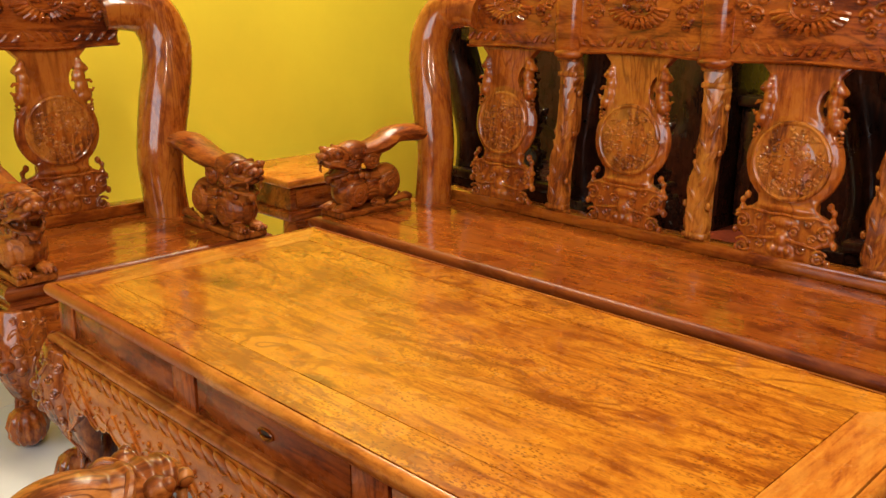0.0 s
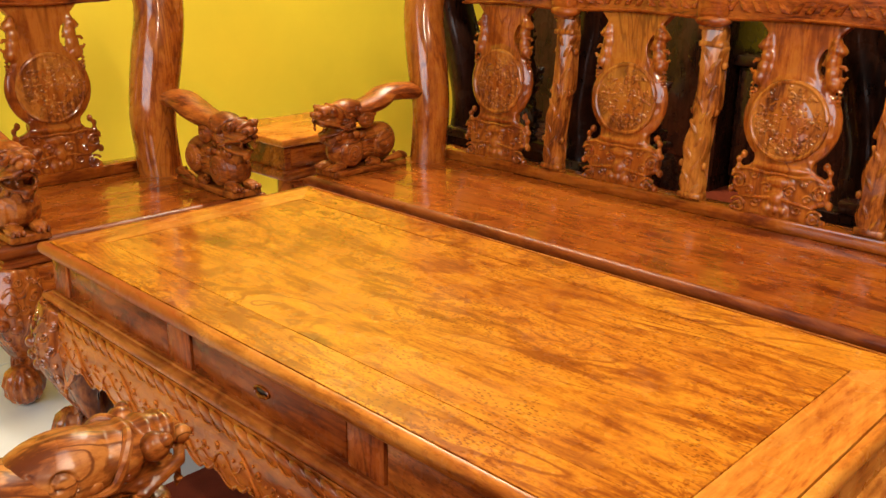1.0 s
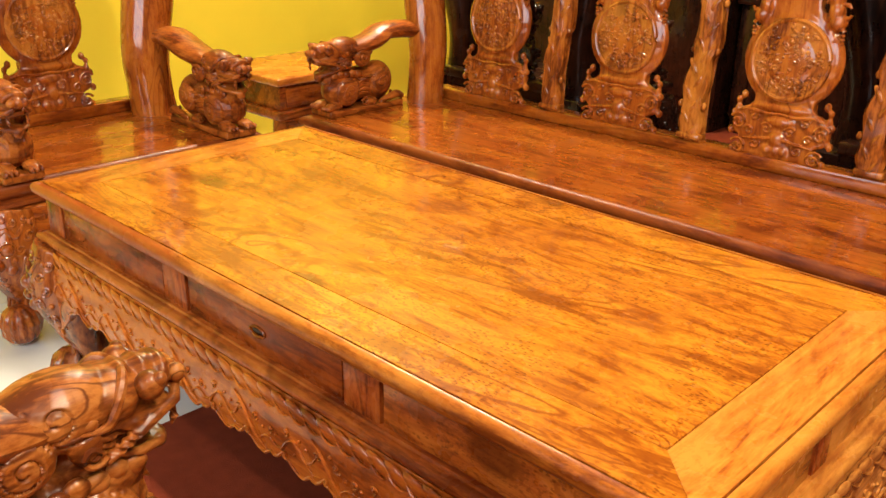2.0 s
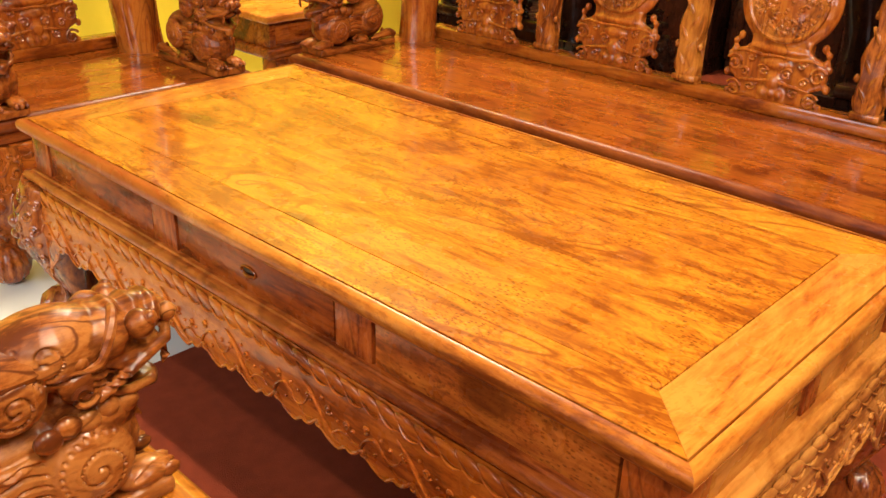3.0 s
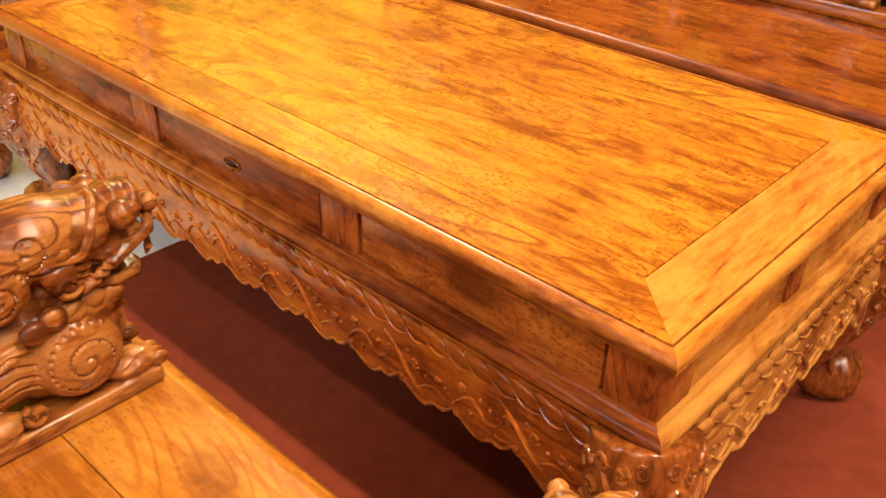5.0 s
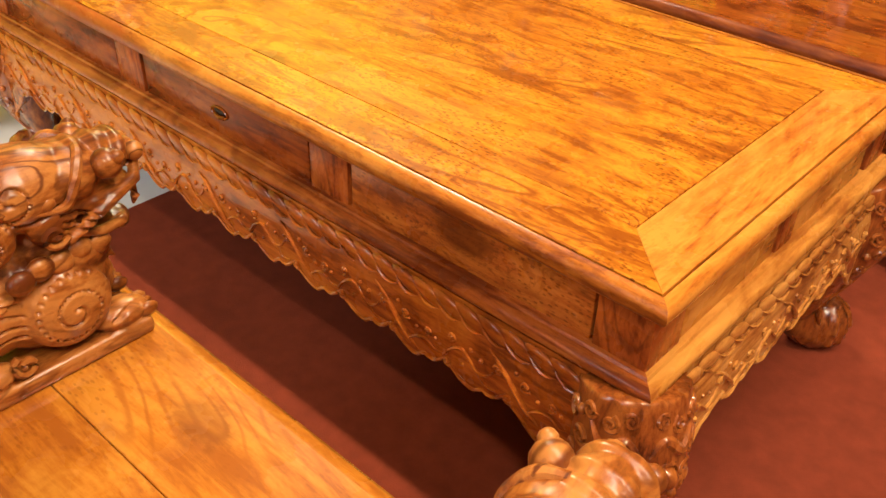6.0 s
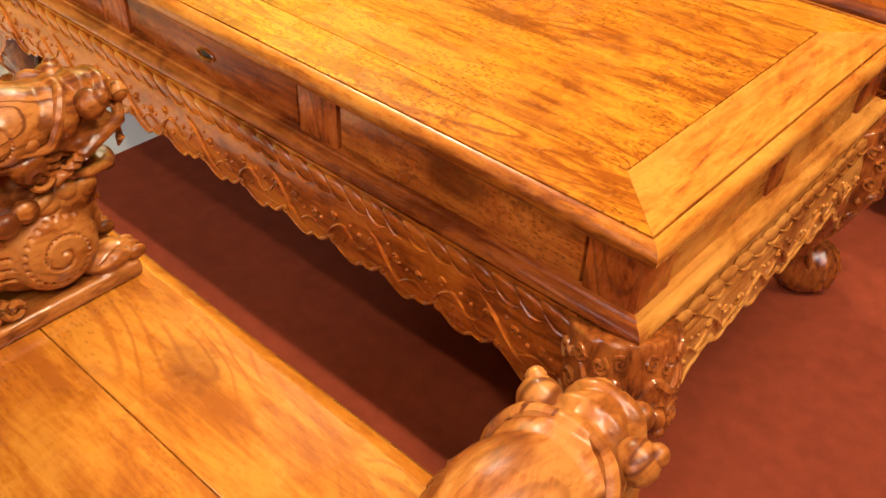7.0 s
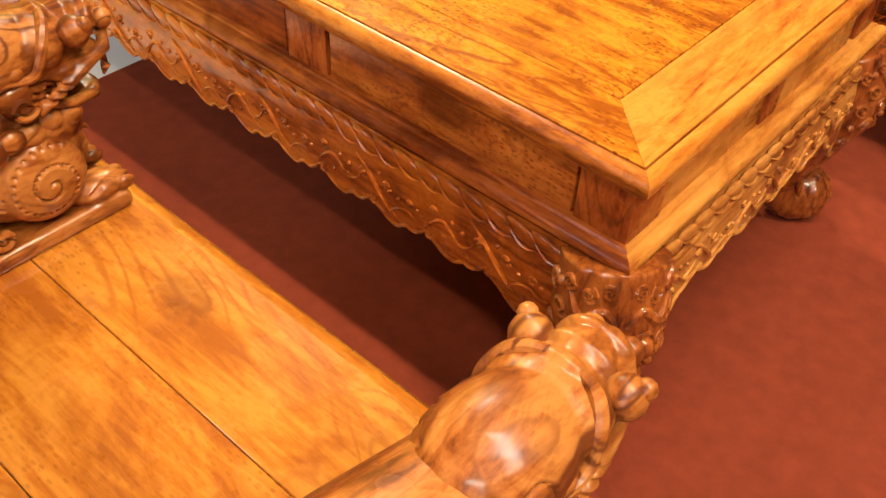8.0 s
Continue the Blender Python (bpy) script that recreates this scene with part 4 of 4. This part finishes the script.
def crest(half, z0, z1, step):
    """The top rail between the columns, face to +y: plain band, flame row, petal fans and scrolls along the upper edge."""
    n = 48
    bm = bmesh.new()
    ups = [z1 + 0.05 * math.cos(math.pi * x / 2 / half) + 0.012 * math.cos(2 * math.pi * x / step) for x in (-half + 2 * half * i / n for i in range(n + 1))]
    lows = [z0 - 0.004 * math.cos(2 * math.pi * x / step) for x in (-half + 2 * half * i / n for i in range(n + 1))]
    xs = [-half + 2 * half * i / n for i in range(n + 1)]
    out = list(zip(xs, lows)) + list(zip(reversed(xs), reversed(ups)))
    slab(bm, out, lambda u, v, w: (u, w - 0.030, v), 0.058, 0.008)
    tube(bm, [(x, 0.028, l + 0.006) for x, l in zip(xs, lows)], 0.004, 6)
    count = round(2 * half / 0.034)
    for k in range(count):
        x = -half + 2 * half * (k + 0.5) / count
        s = 1 if int(k / 4) % 2 else -1
        tube(bm, [(x - 0.016 * s, 0.026, z0 + 0.022), (x - 0.002 * s, 0.030, z0 + 0.030), (x + 0.004 * s, 0.030, z0 + 0.040), (x + 0.018 * s, 0.027, z0 + 0.052)], [0.002, 0.0085, 0.007, 0.0015], 7)
    m = max(1, round(2 * half / step))
    for k in range(m - 1):
        cx = (k - (m - 2) / 2) * step
        box(bm, cx - 0.046, cx + 0.046, -0.010, 0.050, z0 - 0.006, z0 + 0.178, 0.026, 5)
        ball(bm, (cx, 0.022, z0 - 0.004), (0.052, 0.032, 0.020), 16)
    for k in range(m):
        cx = (k - (m - 1) / 2) * step if m > 1 else 0.0
        for i in range(13):
            a = math.pi * (1.06 + 0.88 * i / 12)
            p0, p1 = Vector((cx + 0.052 * math.cos(a), 0.030, z0 + 0.135 + 0.030 * math.sin(a))), Vector((cx + 0.100 * math.cos(a), 0.029, z0 + 0.135 + 0.062 * math.sin(a)))
            tube(bm, [p0, (p0 + p1) / 2 + Vector((0, 0.006, 0)), p1], [0.005, 0.009, 0.006], 6)
        ring = [Vector((cx + 0.050 * math.cos(a), 0.030, z0 + 0.140 + 0.034 * math.sin(a))) for a in (2 * math.pi * i / 30 for i in range(31))]
        tube(bm, ring, 0.006, 6)
        rnd = random.Random(11 + k)
        for _ in range(16):
            ball(bm, (cx + rnd.uniform(-0.042, 0.042), 0.028, z0 + 0.140 + rnd.uniform(-0.026, 0.026)), (rnd.uniform(0.006, 0.013), 0.009, rnd.uniform(0.005, 0.009)), 8)
        for s in (-1, 1):
            for x, z, q in ((0.135, 0.118, 0.022), (0.168, 0.135, 0.018), (0.150, 0.085, 0.014), (0.120, 0.160, 0.018)):
                if abs(cx + s * x) < half:
                    tube(bm, coil((cx + s * x, 0.028, z0 + z), (s, 0, 0), (0, 0, 1), q, 1.5, 0.4, 12), 0.0065, 6)
                    ball(bm, (cx + s * (x + 0.012), 0.026, z0 + z + 0.016), (0.012, 0.008, 0.010), 8)
    return bm


def seat_set(name, m, half, depth, splats, arm_at, column_at, label, category, group="", girth=0.070, set_back=0.0):
    """An armchair or a bench: x across, front edge at y = 0 facing +y, floor z = 0."""
    th = thing(name, m, label, category, group)
    back = -depth
    fr = 0.146
    # seat: mitred frame and a panel of long boards
    def plank(nm, corners, mat):
        bm = bmesh.new()
        slab(bm, corners, lambda u, v, w: (u, v, SEAT - 0.028 + w), 0.028, 0.001)
        part(nm, bm, mat, th, "", None, False)

    i = half - 0.10
    plank("seat_frame_board", [(-half + 0.02, -0.02), (-i, -fr), (i, -fr), (half - 0.02, -0.02)], SEATWOOD)
    plank("seat_frame_board", [(-half + 0.02, -0.021), (-half + 0.02, back - 0.06), (-i, back - 0.06), (-i, -fr)], RED_Y)
    plank("seat_frame_board", [(half - 0.02, -0.021), (i, -fr), (i, back - 0.06), (half - 0.02, back - 0.06)], RED_Y)
    rows = 3
    for k in range(rows):
        y1 = -fr - 0.001 - (depth - fr + 0.045) * k / rows
        y0 = -fr - (depth - fr + 0.045) * (k + 1) / rows
        plank("seat_board", [(-i + 0.001, y1), (-i + 0.001, y0), (i - 0.001, y0), (i - 0.001, y1)], SEATWOOD)
    # rounded front nosing and sides
    prof = [(0.021, 0.0), (0.010, -0.002), (0.003, -0.008), (0.0, -0.016), (0.002, -0.026), (0.008, -0.034), (0.016, -0.040), (0.016, -0.048), (0.008, -0.050), (0.006, -0.058), (0.014, -0.066), (0.030, -0.068)]
    corners = ((-half, back - 0.08), (-half, 0), (half, 0), (half, back - 0.08))
    for a, b, mat in ((0, 1, RED_Y), (1, 2, RED_EDGE if SEATWOOD is RED_X else SEATWOOD), (2, 3, RED_Y)):
        bm = bmesh.new()
        rr = []
        for q in (a, b):
            cx, cy = corners[q]
            sx = 1 if cx < 0 else -1
            rr.append([bm.verts.new((cx + sx * o, cy - (o if cy == 0 else 0), SEAT + z)) for o, z in prof])
        for j in range(len(prof) - 1):
            bm.faces.new((rr[0][j], rr[1][j], rr[1][j + 1], rr[0][j + 1]))
        part("seat_nosing", bm, mat, th)
    bm = bmesh.new()
    box(bm, -half + 0.03, half - 0.03, back - 0.05, -0.03, SEAT - 0.07, SEAT - 0.029)
    part("seat_carcass", bm, DARKWOOD, th)
    # aprons and legs
    bm = apron(2 * half - 0.14, SEAT - 0.064, 0.105, 0.098)
    part("apron", bm, CARVED, th, "carved apron with curling vines", pose(half - 0.07, -0.010, 0, 0, 0, 180))
    bm = apron(depth - 0.06, SEAT - 0.064, 0.105, 0.098)
    sd = part("apron", bm, CARVED, th, "", pose(half - 0.010, back + 0.0, 0, 0, 0, 90))
    part("apron", sd.data, CARVED, th, "", pose(-half + 0.010, -0.06, 0, 0, 0, -90))
    for x, y, a in ((half, 0, 0), (-half, 0, 90), (-half, back - 0.06, 180), (half, back - 0.06, 270)):
        part("leg", SEAT_LEG, CARVED_Z, th, "bowed carved leg with ball foot", pose(x, y, 0, 0, 0, a))
    # lower back rail
    bm = bmesh.new()
    box(bm, -half + 0.09, half - 0.09, back - 0.052, back + 0.010, SEAT, SEAT + 0.036, 0.006)
    part("back_rail", bm, RED_X, th)
    # columns, bending inwards at the top into the crest rail
    z1 = 0.938
    lean = 0.05
    for s in (-1, 1):
        bm = bmesh.new()
        c = column_at
        g = girth
        rows = [(c, back + 0.070, SEAT - 0.002, g), (c - 0.008, back + 0.070, SEAT + 0.09, g * 0.97), (c - 0.008, back + 0.066, SEAT + 0.19, g * 1.02), (c + 0.022, back + 0.056, SEAT + 0.34, g * 1.10), (c + 0.054, back + 0.040, SEAT + 0.47, g * 1.08), (c + 0.058, back + 0.022, SEAT + 0.55, g * 1.08), (c + 0.024, back + 0.000, SEAT + 0.62, g * 1.06), (c - 0.055, back - 0.020, SEAT + 0.635, g * 0.98), (c - 0.115, back - 0.030, SEAT + 0.625, g * 0.9)]
        swept(bm, [(s * x, y, z, r) for x, y, z, r in rows], 20, 8, (1.0, 1.0), (0, 1, 0))
        part("column", bm, RED_Z, th, "thick polished trunk-like column")
        # arm plank and beast
        bm = bmesh.new()
        a = arm_at
        q = -set_back
        rows = [(c + 0.02, back + 0.07, 0.232, 0.056), (c + 0.035, back + 0.15, 0.240, 0.054), (a + 0.004, q - 0.30 + set_back * 0.8, 0.236, 0.054), (a, q - 0.22 + set_back * 0.3, 0.214, 0.054), (a, q - 0.14, 0.200, 0.048), (a, q - 0.09, 0.196, 0.040)]
        swept(bm, [(s * x, y, SEAT + z, r) for x, y, z, r in rows], 14, 6, (1.0, 0.52))
        arm_wood = ARM if SEATWOOD is HONEY else CARVED_Y
        part("armrest", bm, arm_wood, th)
        beast = part("carved_beast", BEAST[arm_wood.name], arm_wood, th, "crouching lion carving under the arm", pose(s * a, -set_back, SEAT))
        for n_, me in BEAST_PIECES:
            part(n_, me[arm_wood.name], arm_wood, beast)
    # crest
    bm = crest(column_at - 0.07, z1, z1 + 0.17, 0.478 if splats > 1 else 2 * (column_at - 0.07))
    part("crest_rail", bm, CARVED, th, "crest rail with carved petal fans", pose(0, back - 0.045, 0))
    # splats and balusters
    tilt = Matrix.Translation((0, back - 0.005, SEAT + 0.034)) @ Matrix.Rotation(radians(4.5), 4, "X")
    sp = 0.478
    hs = z1 - SEAT - 0.03
    for k in range(splats):
        x = (k - (splats - 1) / 2) * sp
        mm = Matrix.Translation((x, 0, 0)) @ tilt
        b = part("splat", SPLAT[0], RED_Z, th, "vase-shaped back board with a carved medallion", mm)
        part("medallion", SPLAT[1], UPRIGHT, b, "round low-relief carving")
        if k < splats - 1:
            part("baluster", BALUSTER, UPRIGHT, th, "carved leaf-wrapped upright", Matrix.Translation((x + sp / 2, 0, 0)) @ tilt)
    return th


SEATWOOD = HONEY
SEAT_LEG = carved_leg(SEAT - 0.066, 0.004)
skin_, pieces_ = beast_arm()


def two_woods(me):
    return {ARM.name: me, CARVED_Y.name: me.copy()}


BEAST = two_woods(skin_)
BEAST_PIECES = [(n_, two_woods(shared(b_, n_))) for n_, b_ in pieces_]
SPLAT = splat(0.938 - SEAT - 0.03)
BALUSTER = shared(baluster(0.938 - SEAT - 0.03), "baluster")
chair = seat_set("armchair", pose(1.385, -0.298, 0), 0.385, 0.522, 1, 0.300, 0.282, "amber hardwood armchair with lion-carved arms", "chair", "armchairs round the table", 0.070, 0.032)
SEATWOOD = RED_X
chair2 = seat_set("armchair", pose(-0.27, 0.39, 0, 0, 0, -90), 0.385, 0.51, 1, 0.305, 0.282, "red-brown carved armchair standing against the yellow wall", "chair", "armchairs round the table")
bench = seat_set("bench", pose(0.697, 0.965, 0, 0, 0, 180), 1.06, 0.525, 4, 1.005, 0.957, "long red-brown carved bench with four medallion splats", "bench", "", 0.062, 0.055)

# ---- corner stand ----
st = thing("side_table", pose(-0.93, 1.39, 0), "small square hardwood side table in the corner", "side table")
for nm, a, bv, mat in (("tabletop", (-0.21, 0.21, -0.24, 0.24, 0.425, 0.455), 0.010, TOP_Y), ("waist", (-0.185, 0.185, -0.215, 0.215, 0.335, 0.4255), 0.003, RED_Y), ("moulding", (-0.205, 0.205, -0.235, 0.235, 0.300, 0.3355), 0.010, RED_Y)):
    bm = bmesh.new()
    box(bm, *a, bv, 3)
    part(nm, bm, mat, st)
for y0, y1 in ((-0.19, -0.005), (0.005, 0.19)):
    bm = bmesh.new()
    box(bm, 0.183, 0.192, y0, y1, 0.345, 0.415, 0.003)
    part("waist_panel", bm, RED_Y, st)
bm = apron(0.40, 0.302, 0.09, 0.1)
part("apron", bm, CARVED, st, "", pose(0.198, -0.20, 0, 0, 0, 90))
for x in (-0.165, 0.165):
    for y in (-0.195, 0.195):
        bm = bmesh.new()
        swept(bm, [(x, y, 0.301, 0.034), (x * 1.08, y * 1.05, 0.2, 0.036), (x * 0.96, y * 0.97, 0.08, 0.026), (x * 1.1, y * 1.06, 0.012, 0.030)], 10, 6)
        part("leg", bm, CARVED_Z, st)

# ---- other furniture behind, near-black wood in place of its shade ----
for bx, by, turn in ((-0.24, 2.34, 0), (1.28, 2.34, 0), (2.35, 2.40, 0)):
    c = tagged(copy_thing(chair2, pose(bx, by, 0, 0, 0, turn)), "carved armchair behind the bench, its shade put into near-black wood", "chair", "armchairs on show")
    for o in c.children_recursive:
        for slot in o.material_slots:
            slot.link = "OBJECT"
            slot.material = BACK_SHADE


def sideboard(x0, x1, y0, y1, top, label):
    """A dark cabinet with framed doors, cornice, plinth and round pulls, facing -y."""
    sb = thing("sideboard", pose((x0 + x1) / 2, y0, 0), label, "sideboard", "sideboards along the back")
    w, d = (x1 - x0) / 2, y1 - y0
    for nm, a in (("plinth", (-w + 0.02, w - 0.02, 0.02, d, 0.0, 0.0805)), ("body", (-w + 0.01, w - 0.01, 0.015, d, 0.08, top - 0.05)), ("cornice", (-w, w, -0.02, d, top - 0.0505, top))):
        bm = bmesh.new()
        box(bm, *a, 0.008)
        part(nm, bm, BACK_SHADE, sb)
    n = max(1, round(2 * w / 0.42))
    for k in range(n):
        a, b = -w + 0.03 + (2 * w - 0.06) * k / n, -w + 0.03 + (2 * w - 0.06) * (k + 1) / n
        bm = bmesh.new()
        box(bm, a + 0.006, b - 0.006, 0.0, 0.018, 0.10, top - 0.07, 0.004)
        dr = part("door", bm, BACK_SHADE, sb)
        bm = bmesh.new()
        box(bm, a + 0.06, b - 0.06, -0.008, 0.001, 0.16, top - 0.13, 0.006)
        part("raised_panel", bm, BACK_SHADE, dr)
        bm = bmesh.new()
        ball(bm, (b - 0.032 if k % 2 == 0 else a + 0.032, -0.014, top * 0.55), 0.014, 10)
        part("pull", bm, DARKWOOD, dr)
    return sb


# Cabinets added to hide the bright wall and darken the bench gaps.
sideboard(-1.38, -0.12, 3.2, 3.65, 1.25, "assumed dark sideboard added to keep the bench gaps dark")
sideboard(0.09, 2.2, 3.2, 3.65, 1.25, "assumed wide dark sideboard added to keep the bench gaps dark")
sideboard(-0.11, 0.08, 3.3, 3.6, 0.66, "assumed low dark stand added to close the gap between two sideboards")
